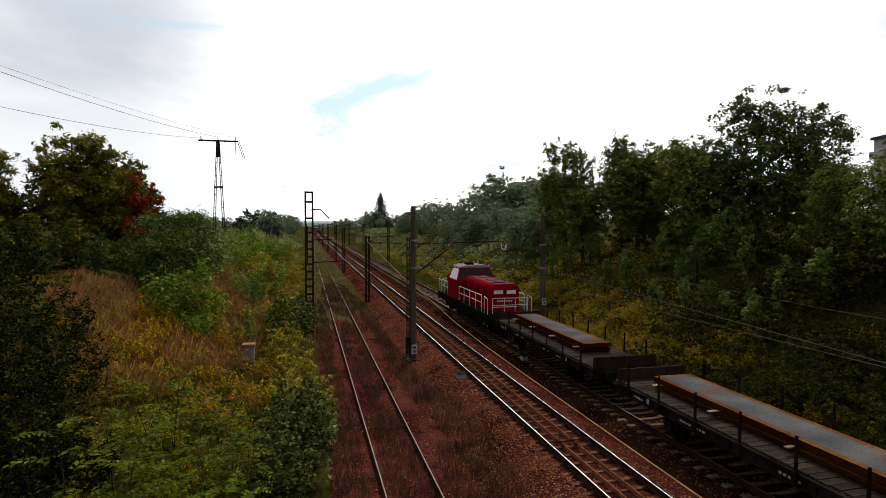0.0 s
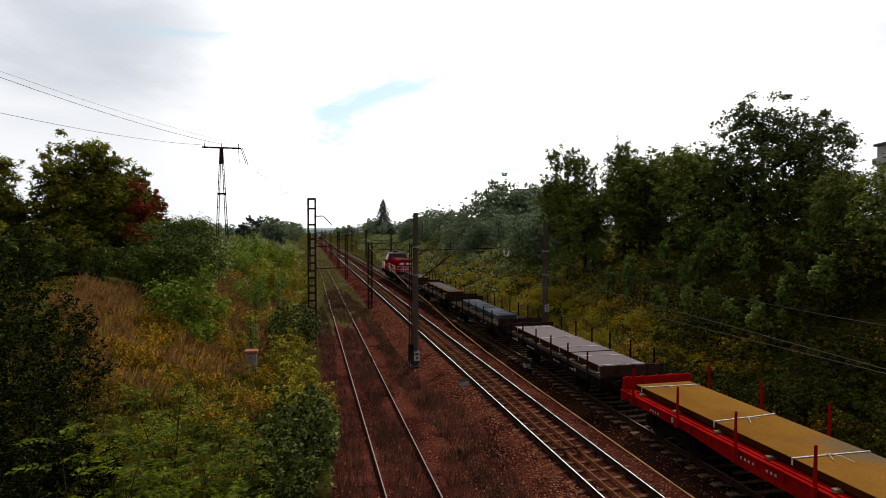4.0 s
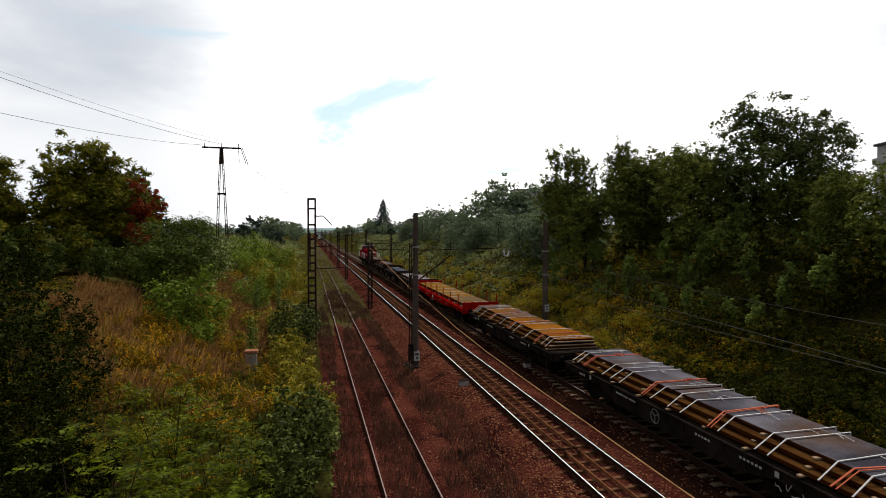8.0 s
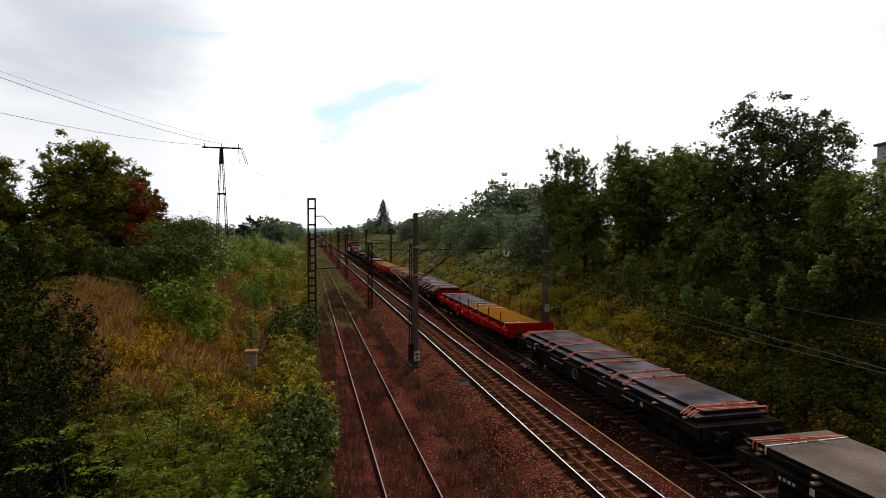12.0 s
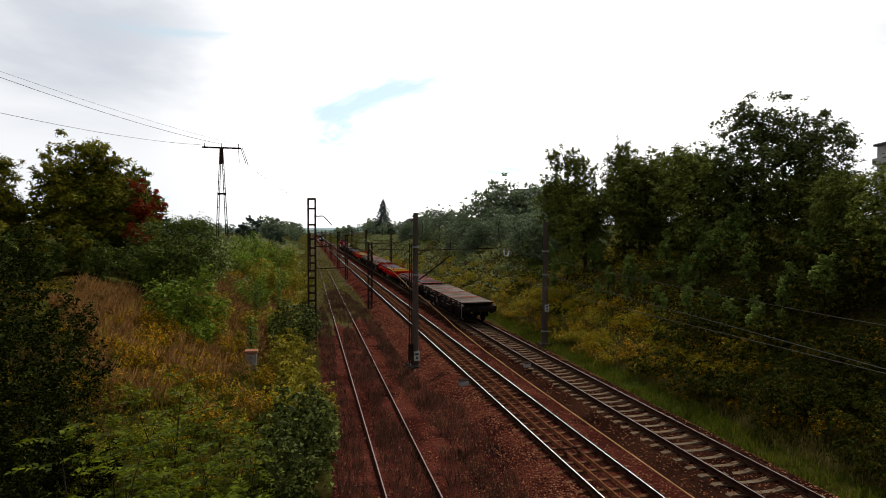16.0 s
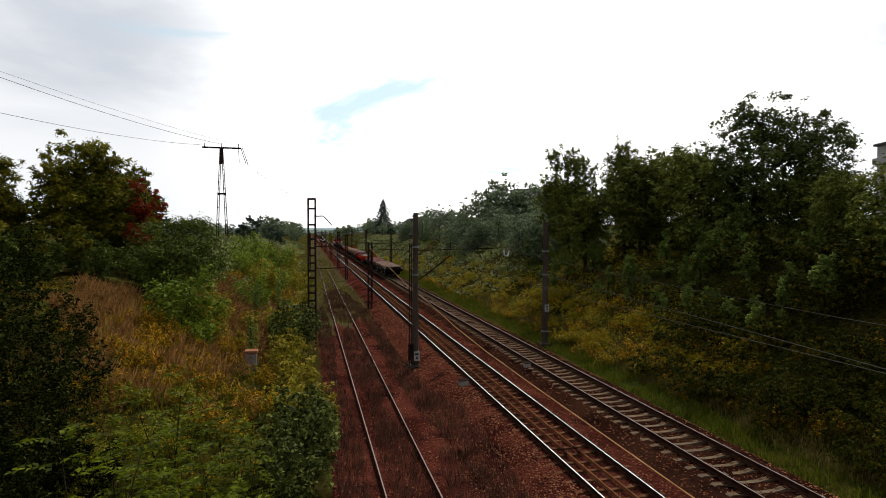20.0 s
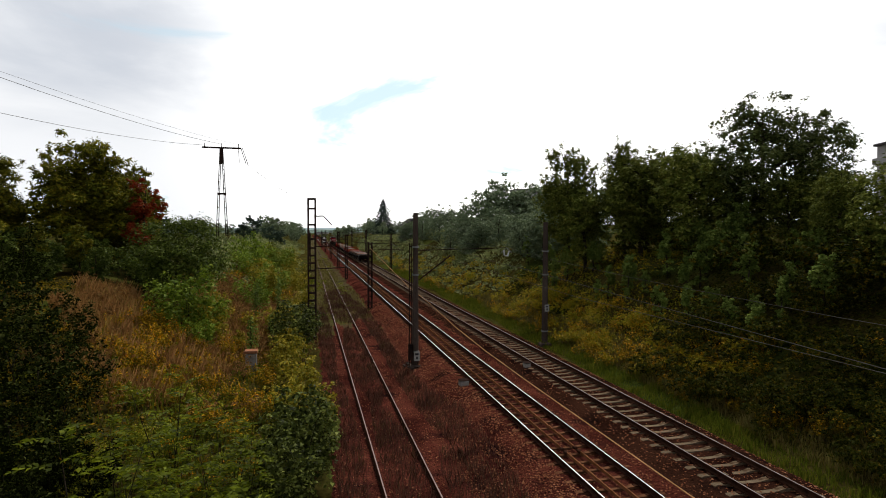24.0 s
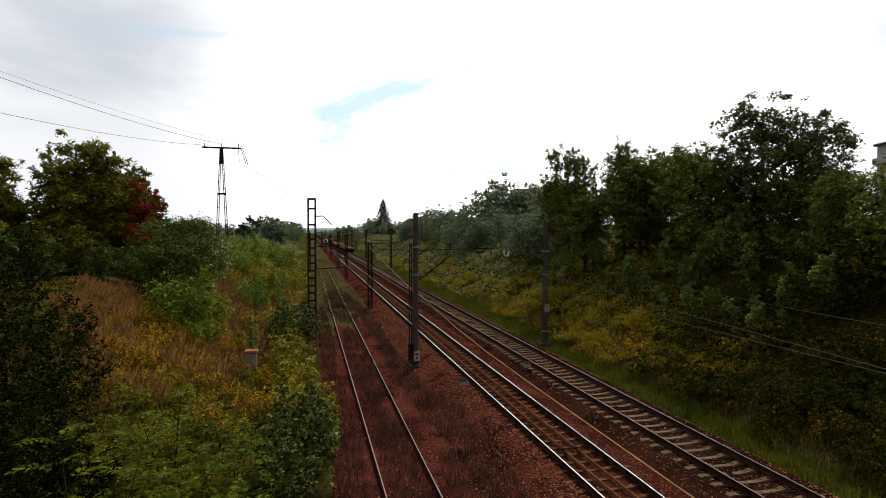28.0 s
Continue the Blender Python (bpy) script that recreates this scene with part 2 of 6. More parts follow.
SWARD = foliage("siding_sward", [(0.075, 0.0525, 0.018), (0.135, 0.0975, 0.03), (0.18, 0.15, 0.039), (0.255, 0.21, 0.0675)], 0.2, 0.9)
LEAF_BLUE = foliage("bluish_leaf", [(0.01112, 0.01488, 0.0027), (0.02964, 0.03719, 0.00648), (0.08027, 0.09563, 0.01728), (0.21, 0.2231, 0.0486)])
LEAF_OLIVE = foliage("olive_leaf", [(0.05054, 0.04228, 0.002041), (0.1034, 0.07551, 0.003062), (0.1724, 0.1132, 0.005103), (0.2757, 0.1285, 0.006124)])
LEAF_BUSH = foliage("bush_leaf", [(0.01725, 0.02512, 0.004356), (0.03795, 0.05382, 0.00726), (0.07245, 0.09329, 0.01307), (0.138, 0.1704, 0.02904)])
HERB = foliage("brown_herb", [(0.07088, 0.0324, 0.01215), (0.1418, 0.06885, 0.02228), (0.2228, 0.1174, 0.03645), (0.3038, 0.1721, 0.0405)], 0.2, 0.9)
LEAF_YELLOW = foliage("yellow_green_leaf", [(0.08748, 0.08653, 0.007452), (0.1652, 0.1494, 0.01192), (0.2625, 0.2124, 0.01788), (0.3888, 0.2517, 0.02086)])
LEAF_GOLD = foliage("gold_leaf", [(0.1181, 0.09793, 0.005062), (0.2361, 0.1598, 0.00675), (0.4723, 0.2343, 0.00675), (0.7974, 0.298, 0.008438)], 0.22)
LEAF_BANK = foliage("bank_leaf", [(0.07764, 0.09592, 0.006569), (0.1764, 0.1757, 0.01094), (0.3177, 0.2557, 0.01094), (0.5647, 0.2878, 0.01314)], 0.22)
# far foliage: distance haze is mixed into these paler, bluer leaf colours
LEAF_FAR_HAZED = foliage("hazed_far_leaf", [(0.06198, 0.08856, 0.04816), (0.1033, 0.1372, 0.07221), (0.155, 0.1899, 0.0963), (0.2068, 0.2426, 0.1203)])
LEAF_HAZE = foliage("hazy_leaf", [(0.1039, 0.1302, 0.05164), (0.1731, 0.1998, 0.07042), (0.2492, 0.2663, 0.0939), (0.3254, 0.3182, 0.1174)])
# conifer needles, lightened in colour for the haze of distance
LEAF_FIR = foliage("fir_needle", [(0.021, 0.0352, 0.0252), (0.036, 0.0544, 0.036), (0.0525, 0.0768, 0.0468), (0.06, 0.088, 0.054)], 0.1)
DRY_GRASS = foliage("dry_grass", [(0.1918, 0.08981, 0.02694), (0.3197, 0.1556, 0.04938), (0.4688, 0.2495, 0.09426), (0.3836, 0.2596, 0.06732)], 0.3, 0.8)
GREEN_GRASS = foliage("green_grass", [(0.04125, 0.05905, 0.005405), (0.0756, 0.09448, 0.008108), (0.1168, 0.1299, 0.01262), (0.1788, 0.1416, 0.02253)], 0.3, 0.7)
WEED = foliage("dry_weed", [(0.04657, 0.02106, 0.01512), (0.07762, 0.03564, 0.02457), (0.1165, 0.0567, 0.0378), (0.1009, 0.0648, 0.02835)], 0.2, 0.9)

LOCO_RED = surface("loco_red", (0.1658, 0.002534, 0.006144), (0.2404, 0.004646, 0.009984), 1.2, 18, 0.75, 0, 0.04, 0.12, 0.05, stain=(0.08289, 0.004224, 0.006912), stain_at=(0.6, 0.8))
CAB_ROOF = surface("cab_roof", (0.17, 0.13, 0.13), (0.30, 0.24, 0.24), 1.5, 18, 0.8, 0, 0.1, 0.25, stain=(0.12, 0.03, 0.03), stain_at=(0.55, 0.7), stain_scale=1.6)
LOCO_ROOF = surface("loco_roof", (0.0858, 0.03473, 0.03473), (0.1584, 0.06946, 0.06946), 1.5, 18, 0.8, 0, 0.1, 0.2)
WHITE_PAINT = surface("white_paint", (0.55, 0.54, 0.50), (0.72, 0.71, 0.66), 3, 30, 0.5, 0, 0.03, 0.1)
FRAME_BLACK = surface("frame_black", (0.006, 0.005, 0.004), (0.018, 0.014, 0.011), 1.6, 20, 0.8, 0.0, 0.15, 0.3)
WAGON_DARK = surface("wagon_dark", (0.008, 0.006, 0.005), (0.022, 0.016, 0.013), 1.4, 20, 0.8, 0.0, 0.12, 0.3, stain=(0.035, 0.013, 0.007), stain_at=(0.62, 0.8))
WAGON_RED = surface("wagon_red", (0.2078, 0.004562, 0.003456), (0.3023, 0.007983, 0.005184), 1.4, 20, 0.75, 0, 0.05, 0.15, 0.05, stain=(0.1133, 0.006843, 0.004608), stain_at=(0.6, 0.8))
PLANK = surface("grey_plank", (0.01827, 0.01341, 0.01036), (0.04387, 0.03351, 0.0259), 3, 25, 0.9, 0, 0.35, 0.35, 0.35, stretch=(0.1625, 0.8125, 0.8125))
BULKHEAD = surface("bulkhead_wood", (0.018, 0.010, 0.008), (0.04, 0.022, 0.016), 2, 25, 0.9, 0, 0.3, 0.3, 0.2)
RIM_RUST = surface("rim_rust", (0.062, 0.0238, 0.0072), (0.124, 0.056, 0.018), 1.2, 15, 0.85, 0.0, 0.15, 0.25, 0.15)
TIMBER = surface("timber", (0.18, 0.1125, 0.06375), (0.3, 0.2025, 0.12), 3, 30, 0.85, 0, 0.2, 0.2, 0.25)
SLAB_BROWN = surface("slab_brown", (0.045, 0.04365, 0.045), (0.1, 0.09506, 0.09), 0.6, 12, 0.72, 0.0, 0.08, 0.16, 0.1, stain=(0.14, 0.05044, 0.0126), stain_at=(0.57, 0.72), stain_scale=0.5)
# rusty slab and plate sides; their shade is darkened into the colour
SLAB_EDGE_SHADED = surface("shaded_slab_edge", (0.02209, 0.005907, 0.001368), (0.05365, 0.01544, 0.003077), 1.0, 15, 0.85, 0.0, 0.15, 0.25, 0.2)
SLAB_BLUE = surface("slab_blue", (0.03, 0.033, 0.04), (0.085, 0.088, 0.098), 0.9, 12, 0.72, 0.0, 0.08, 0.2, 0.1, stain=(0.05, 0.038, 0.034), stain_at=(0.55, 0.7), stain_scale=0.8)
PLATE_PURPLE = surface("plate_purple", (0.0475, 0.02496, 0.02706), (0.095, 0.0546, 0.0574), 0.6, 12, 0.68, 0.0, 0.06, 0.15, 0.08, stain=(0.07125, 0.0468, 0.0533), stain_at=(0.55, 0.7), stain_scale=0.5)
PLATE_OCHRE = surface("plate_ochre", (0.12, 0.052, 0.0096), (0.184, 0.088, 0.0176), 0.35, 15, 0.72, 0.0, 0.06, 0.12, 0.1, stain=(0.096, 0.068, 0.04), stain_at=(0.52, 0.72), stain_scale=0.35)
PLATE_ORANGE = surface("plate_orange", (0.138, 0.04576, 0.0048), (0.2116, 0.07744, 0.0088), 0.35, 15, 0.72, 0.0, 0.06, 0.12, 0.1, stain=(0.1104, 0.05984, 0.02), stain_at=(0.52, 0.72), stain_scale=0.35)
PLATE_YELLOW = surface("plate_yellow", (0.1163, 0.04743, 0.00612), (0.1591, 0.06851, 0.0102), 0.35, 15, 0.72, 0.0, 0.06, 0.1, 0.05)
PLATE_GREY = surface("plate_grey", (0.0312, 0.02925, 0.0351), (0.1144, 0.104, 0.1161), 0.7, 15, 0.72, 0.0, 0.08, 0.15, 0.12, stain=(0.07, 0.04, 0.025), stain_at=(0.46, 0.78), stain_scale=0.45)
PLATE_MIXED = surface("plate_mixed", (0.04, 0.035, 0.034), (0.095, 0.08, 0.074), 0.5, 12, 0.72, 0.0, 0.08, 0.15, 0.15, stain=(0.15, 0.06, 0.0126), stain_at=(0.45, 0.62), stain_scale=0.22)
PLATE_RUST = surface("plate_rust", (0.036, 0.0144, 0.0042), (0.078, 0.0336, 0.009), 0.6, 15, 0.8, 0.0, 0.1, 0.2, 0.2)
PLATE_WARM = surface("plate_warm", (0.0595, 0.0448, 0.0375), (0.1575, 0.12, 0.099), 0.5, 12, 0.72, 0.0, 0.08, 0.15, 0.1, stain=(0.1575, 0.0672, 0.0225), stain_at=(0.56, 0.72), stain_scale=0.4)
# horizon hills: aerial haze is painted straight into the pale blue-green
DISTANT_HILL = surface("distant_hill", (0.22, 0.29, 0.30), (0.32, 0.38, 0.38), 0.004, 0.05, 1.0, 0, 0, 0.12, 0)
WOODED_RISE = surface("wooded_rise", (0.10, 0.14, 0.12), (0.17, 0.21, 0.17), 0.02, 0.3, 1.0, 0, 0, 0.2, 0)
STRAP_WHITE = plain("strap_white", (0.42, 0.39, 0.37), 0.6)
STRAP_ORANGE = plain("strap_orange", (0.42, 0.095, 0.045), 0.8, 0.0, 0.0, 0.1)
GLASS_DARK = plain("dark_window", (0.012, 0.011, 0.012), 0.25, 0.0, 0.0, 0.12)
# window glass with the glare of the sky painted as its base colour
GLASS_SKY = plain("sky_glare_window", (0.45, 0.47, 0.5), 0.1)
HEADLIGHT = plain("headlight", (1.0, 0.95, 0.85), 0.3, 0, 1.5)
PLASTER = surface("plaster", (0.30, 0.28, 0.27), (0.40, 0.38, 0.37), 0.4, 5, 0.9, 0, 0.1, 0.1)
ROOF_DARK = surface("roof_dark", (0.04, 0.035, 0.035), (0.08, 0.07, 0.068), 0.8, 5, 0.8, 0, 0.2, 0.2)


# ---- mesh helpers ----
def box(bm, x0, x1, y0, y1, z0, z1, bev=0.0):
    vs = [bm.verts.new((x, y, z)) for x in (x0, x1) for y in (y0, y1) for z in (z0, z1)]
    fs = [bm.faces.new([vs[i] for i in f]) for f in ((0, 1, 3, 2), (4, 6, 7, 5), (0, 4, 5, 1), (2, 3, 7, 6), (0, 2, 6, 4), (1, 5, 7, 3))]
    if bev:
        es = list({e for f in fs for e in f.edges})
        bmesh.ops.bevel(bm, geom=es, offset=bev, segments=1, affect="EDGES")
    return vs


def rod(bm, p0, p1, r0, r1=None, n=6, cap=True):
    r1 = r0 if r1 is None else r1
    p0, p1 = Vector(p0), Vector(p1)
    q = (p1 - p0).to_track_quat("Z", "Y").to_matrix()
    rings = []
    for p, r in ((p0, r0), (p1, r1)):
        rings.append([bm.verts.new(p + q @ Vector((math.cos(k * math.tau / n) * r, math.sin(k * math.tau / n) * r, 0))) for k in range(n)])
    for k in range(n):
        bm.faces.new((rings[0][k], rings[0][(k + 1) % n], rings[1][(k + 1) % n], rings[1][k]))
    if cap:
        bm.faces.new(rings[0][::-1])
        bm.faces.new(rings[1])


def path_rod(bm, pts, rad, n=6):
    """A tube along points; rad is a number or one radius a point."""
    pts = [Vector(p) for p in pts]
    rads = [rad] * len(pts) if isinstance(rad, (int, float)) else rad
    rings = []
    for i, p in enumerate(pts):
        d = (pts[min(i + 1, len(pts) - 1)] - pts[max(i - 1, 0)]).normalized()
        q = d.to_track_quat("Z", "Y").to_matrix()
        rings.append([bm.verts.new(p + q @ Vector((math.cos(k * math.tau / n) * rads[i], math.sin(k * math.tau / n) * rads[i], 0))) for k in range(n)])
    for a, b in zip(rings, rings[1:]):
        for k in range(n):
            bm.faces.new((a[k], a[(k + 1) % n], b[(k + 1) % n], b[k]))
    bm.faces.new(rings[0][::-1])
    bm.faces.new(rings[-1])


def prism(bm, outline, y0, y1):
    """An outline of (x, z) drawn out along y."""
    a = [bm.verts.new((x, y0, z)) for x, z in outline]
    b = [bm.verts.new((x, y1, z)) for x, z in outline]
    n = len(outline)
    for k in range(n):
        bm.faces.new((a[k], a[(k + 1) % n], b[(k + 1) % n], b[k]))
    bm.faces.new(a[::-1])
    bm.faces.new(b)


def to_mesh(name, bm, *mats):
    me = bpy.data.meshes.new(name)
    bmesh.ops.recalc_face_normals(bm, faces=bm.faces)
    bm.to_mesh(me)
    bm.free()
    for m in mats:
        me.materials.append(m)
    return me


def part(name, bm, material, parent, label=""):
    ob = new(name, to_mesh(name, bm, material))
    ob.parent = parent
    return tagged(ob, label)


def shared(name, mesh, parent, m, label=""):
    ob = new(name, mesh)
    ob.parent = parent
    ob.matrix_basis = m
    return tagged(ob, label)


def thing(name, label, category, group="", kind="", at=None):
    ob = new(name)
    ob.empty_display_size = 0.3
    if at is not None:
        ob.matrix_basis = at
    return tagged(ob, label, category, group, kind)


def array_mesh(name, verts, faces, material):
    """A mesh from arrays of places and of equal-sided faces."""
    verts, faces = np.asarray(verts, np.float32), np.asarray(faces, np.int32)
    me = bpy.data.meshes.new(name)
    k = faces.shape[1]
    me.vertices.add(len(verts))
    me.vertices.foreach_set("co", verts.ravel())
    me.loops.add(faces.size)
    me.loops.foreach_set("vertex_index", faces.ravel())
    me.polygons.add(len(faces))
    me.polygons.foreach_set("loop_start", np.arange(0, faces.size, k, dtype=np.int32))
    me.update(calc_edges=True)
    me.materials.append(material)
    return me

# ---- ground ----
def smooth(a, b, v):
    u = min(max((v - a) / (b - a), 0.0), 1.0)
    return u * u * (3 - 2 * u)


def ground_z(x, y):
    far = smooth(220, 700, y)
    z = -0.85
    if x < 0:
        z += (4.6 * smooth(0, 14, -x) + 1.6 * smooth(20, 90, -x)) * (1 - 0.75 * far)
    if x > 14.2:
        z = -0.62 + (5.6 * smooth(14.6, 26, x) + 4.5 * smooth(40, 120, x)) * (1 - 0.7 * far)
    wild = smooth(0.5, 4, -x) + smooth(15, 18, x)
    z += wild * (0.35 * noise.noise((x * 0.16, y * 0.16, 1.7)) + 0.12 * noise.noise((x * 0.6, y * 0.6, 4.1)))
    hill = smooth(900, 3000, math.hypot(x, y))
    z += hill * (3 + 3 * noise.noise((x * 0.0009, y * 0.0009, 8.3)))
    return z


def steps(parts):
    out = []
    for a, b, n in parts:
        out += list(np.linspace(a, b, n, endpoint=False))
    return out + [parts[-1][1]]


def make_ground():
    xs = steps([(-4000, -400, 8), (-400, -60, 12), (-60, -20, 20), (-20, 0.4, 34), (0.4, 14.4, 4), (14.4, 34, 34), (34, 70, 18), (70, 400, 12), (400, 4000, 8)])
    ys = steps([(-400, -30, 8), (-30, 90, 110), (90, 260, 70), (260, 900, 32), (900, 4600, 24)])
    verts = [(x, y, ground_z(x, y)) for y in ys for x in xs]
    n = len(xs)
    faces = [(j * n + i, j * n + i + 1, j * n + n + i + 1, j * n + n + i) for j in range(len(ys) - 1) for i in range(n - 1)]
    me = array_mesh("ground", verts, faces, EARTH)
    for p in me.polygons:
        p.use_smooth = True
    tagged(new("ground", me), "brown and green overgrown earth of a railway cutting", "ground", kind="structure")


make_ground()


def make_ridge():
    """Low wooded hills on the horizon, haze painted in: a paler one far off and a darker rise before it."""
    for name, label, far, tall, spread, seed, mat in (("backdrop_hill", "pale hazy wooded hills far away on the horizon", 2700, 20, 9, 3.1, DISTANT_HILL),
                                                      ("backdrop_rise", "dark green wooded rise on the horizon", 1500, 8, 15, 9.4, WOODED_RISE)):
        bm = bmesh.new()
        rows = []
        for i in range(200):
            x = -far * 1.3 + i * far * 0.013
            top = tall + spread * noise.noise((x * 3.2 / far, seed, 0)) + 2.4 * noise.noise((x * 50 / far, 7.7, 0)) + 1.4 * noise.noise((x * 190 / far, 2.2, 0))
            rows.append([bm.verts.new((x, far + dy, z)) for dy, z in ((-130, -3), (-50, top * 0.75), (0, top), (70, top * 0.9), (300, -3))])
        for a, c in zip(rows, rows[1:]):
            for k in range(4):
                bm.faces.new((a[k], c[k], c[k + 1], a[k + 1]))
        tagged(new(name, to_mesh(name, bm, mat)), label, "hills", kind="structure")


make_ridge()


def make_bridge():
    """The road bridge from which the view opens: deck, parapet and plain abutments."""
    br = thing("road_bridge", "plain grey concrete road bridge over the railway", "bridge", kind="structure")
    bm = bmesh.new(); box(bm, -30, 45, -11.5, -0.3, 5.0, 5.5, 0.05); part("deck", bm, GREY_CONCRETE, br)
    for y in (-0.5, -11.5):
        bm = bmesh.new(); box(bm, -30, 45, y, y + 0.2, 5.504, 6.5, 0.03); part("parapet", bm, GREY_CONCRETE, br)
    for x in (-4.5, 17.0):
        bm = bmesh.new(); box(bm, x, x + 1.2, -11.0, -1.0, -1.5, 4.996); part("abutment", bm, GREY_CONCRETE, br)


make_bridge()
X_SIDING, X_MID, X_RIGHT, Z_SIDING = 2.845, 8.068, 12.066, -0.61
RNG = np.random.default_rng(7)


def bed_z(x):
    prof = ((0.2, -0.95), (0.9, -0.80), (4.7, -0.78), (5.6, -0.62), (6.3, -0.30), (6.65, -0.205), (7.05, -0.2), (7.3, -0.25), (8.85, -0.25), (9.1, -0.2), (9.5, -0.215), (10.1, -0.34), (10.65, -0.23), (11.05, -0.205), (11.3, -0.25), (12.85, -0.25), (13.1, -0.21), (13.45, -0.23), (13.8, -0.33), (14.55, -0.75))
    for (a, za), (b, zb) in zip(prof, prof[1:]):
        if x <= b:
            return za + (zb - za) * (x - a) / (b - a)
    return prof[-1][1]


def make_bed():
    xs = steps([(0.2, 14.55, 76)])
    ys = steps([(-40, 6, 30), (6, 60, 180), (60, 200, 120), (200, 900, 60)])
    verts = [(x, y, bed_z(x) + 0.035 * noise.noise((x * 1.7, y * 1.7, 0.4)) + 0.02 * noise.noise((x * 5, y * 5, 2.4))) for y in ys for x in xs]
    n = len(xs)
    faces = [(j * n + i, j * n + i + 1, j * n + n + i + 1, j * n + n + i) for j in range(len(ys) - 1) for i in range(n - 1)]
    me = array_mesh("ballast_bed", verts, faces, BALLAST)
    me.materials.append(BALLAST_GREY)
    me.materials.append(OLD_BED)
    for p in me.polygons:
        p.use_smooth = True
        c = p.center
        if c.x < 5.4 + 0.5 * noise.noise((c.x * 2, c.y * 0.3, 3.2)) and c.y > 46 + 9 * noise.noise((c.x, c.y * 0.12, 5.5)):
            p.material_index = 2
        elif c.x > 10.0 + 0.35 * noise.noise((c.x, c.y * 0.5, 6.2)):
            p.material_index = 1
    tagged(new("ballast_bed", me), "reddish brown stone ballast under three railway tracks", "ballast", kind="structure")
    # loose stones on the bed
    k = 34000
    y = 7 + 48 * RNG.random(k) ** 2.0
    x = np.where(RNG.random(k) < 0.35, RNG.uniform(4.6, 7.0, k), RNG.uniform(0.7, 14.1, k))
    z = np.array([bed_z(v) for v in x])
    r = RNG.uniform(0.018, 0.04, k)
    octa = np.array([(1, 0, 0), (0, 1, 0), (-1, 0, 0), (0, -1, 0), (0, 0, 1)], float)
    tri = np.array([(0, 1, 4), (1, 2, 4), (2, 3, 4), (3, 0, 4)])
    v = octa[None] * RNG.uniform(0.6, 1.2, (k, 5, 3)) * r[:, None, None] * np.array((1, 1, 0.8))
    a = RNG.uniform(0, math.tau, k)
    c, s = np.cos(a)[:, None], np.sin(a)[:, None]
    v = np.stack((v[..., 0] * c - v[..., 1] * s, v[..., 0] * s + v[..., 1] * c, v[..., 2]), -1)
    v += np.stack((x, y, z + 0.01), -1)[:, None]
    f = tri[None] + (np.arange(k) * 5)[:, None, None]
    tagged(new("ballast_stones", array_mesh("ballast_stones", v.reshape(-1, 3), f.reshape(-1, 3), STONES)), "loose reddish brown ballast stones between the rails", "stones", kind="stuff")


make_bed()


# ---- tracks ----
def rail_outline(x, top, head=0.036, foot=0.07, tall=0.16):
    return [(x - foot, top - tall), (x + foot, top - tall), (x + foot, top - tall + 0.015), (x + 0.012, top - tall + 0.035), (x + 0.012, top - 0.045),
            (x + head, top - 0.035), (x + head, top - 0.004), (x - head, top - 0.004), (x - head, top - 0.035), (x - 0.012, top - 0.045), (x - 0.012, top - tall + 0.035), (x - foot, top - tall + 0.015)]


def sleeper_mesh(name, material, half=1.25, wide=0.14, top=0.0, dip=0.05):
    """A sleeper with a sunken waist and two plates under the rails."""
    bm = bmesh.new()
    cuts = [(-half, top - 0.03, wide), (-half + 0.08, top, wide), (-0.5, top, wide), (-0.25, top - dip, wide * 0.85), (0.25, top - dip, wide * 0.85), (0.5, top, wide), (half - 0.08, top, wide), (half, top - 0.03, wide)]
    rings = [[bm.verts.new(p) for p in ((x, -w, -0.2), (x, w, -0.2), (x, w * 0.8, z), (x, -w * 0.8, z))] for x, z, w in cuts]
    for a, b in zip(rings, rings[1:]):
        for k in range(4):
            bm.faces.new((a[k], a[(k + 1) % 4], b[(k + 1) % 4], b[k]))
    bm.faces.new(rings[0]); bm.faces.new(rings[-1][::-1])
    n = len(bm.faces)
    for sx in (-0.7525, 0.7525):
        box(bm, sx - 0.17, sx + 0.17, -0.07, 0.07, top - 0.01, top + 0.022)
    me = to_mesh(name, bm, material, RUST)
    for p in me.polygons[n:]:
        p.material_index = 1
    return me


def make_track(name, label, x, top, head_mat, sleeper=None, first=4.0, gap=0.6, count=300, far=520.0):
    tr = thing(name, label, "railway track", kind="structure")
    for side in (-1, 1):
        bm = bmesh.new()
        prism(bm, rail_outline(x + side * 0.7525, top), -40, far)
        rail = part("rail", bm, RUST, tr)
        bm = bmesh.new()
        prism(bm, [(x + side * 0.7525 - 0.019, top - 0.004), (x + side * 0.7525 + 0.019, top - 0.004), (x + side * 0.7525 + 0.014, top), (x + side * 0.7525 - 0.014, top)], -40, far)
        part("running_surface", bm, head_mat, rail, "worn running surface of the rail")
    if sleeper:
        for i in range(count):
            shared("sleeper", sleeper, tr, pose(x + RNG.normal(0, 0.012), first + i * gap + RNG.normal(0, 0.012), top - 0.185 + RNG.normal(0, 0.004), 0, 0, RNG.normal(0, 0.5)))
        bm = bmesh.new()
        y = first + count * gap
        while y < far:
            box(bm, x - 1.25, x + 1.25, y - 0.12, y + 0.12, top - 0.3, top - 0.19)
            y += gap
        tagged(part("far_sleepers", bm, sleeper.materials[0], tr), "sleepers of the track in the distance", kind="stuff")
    return tr


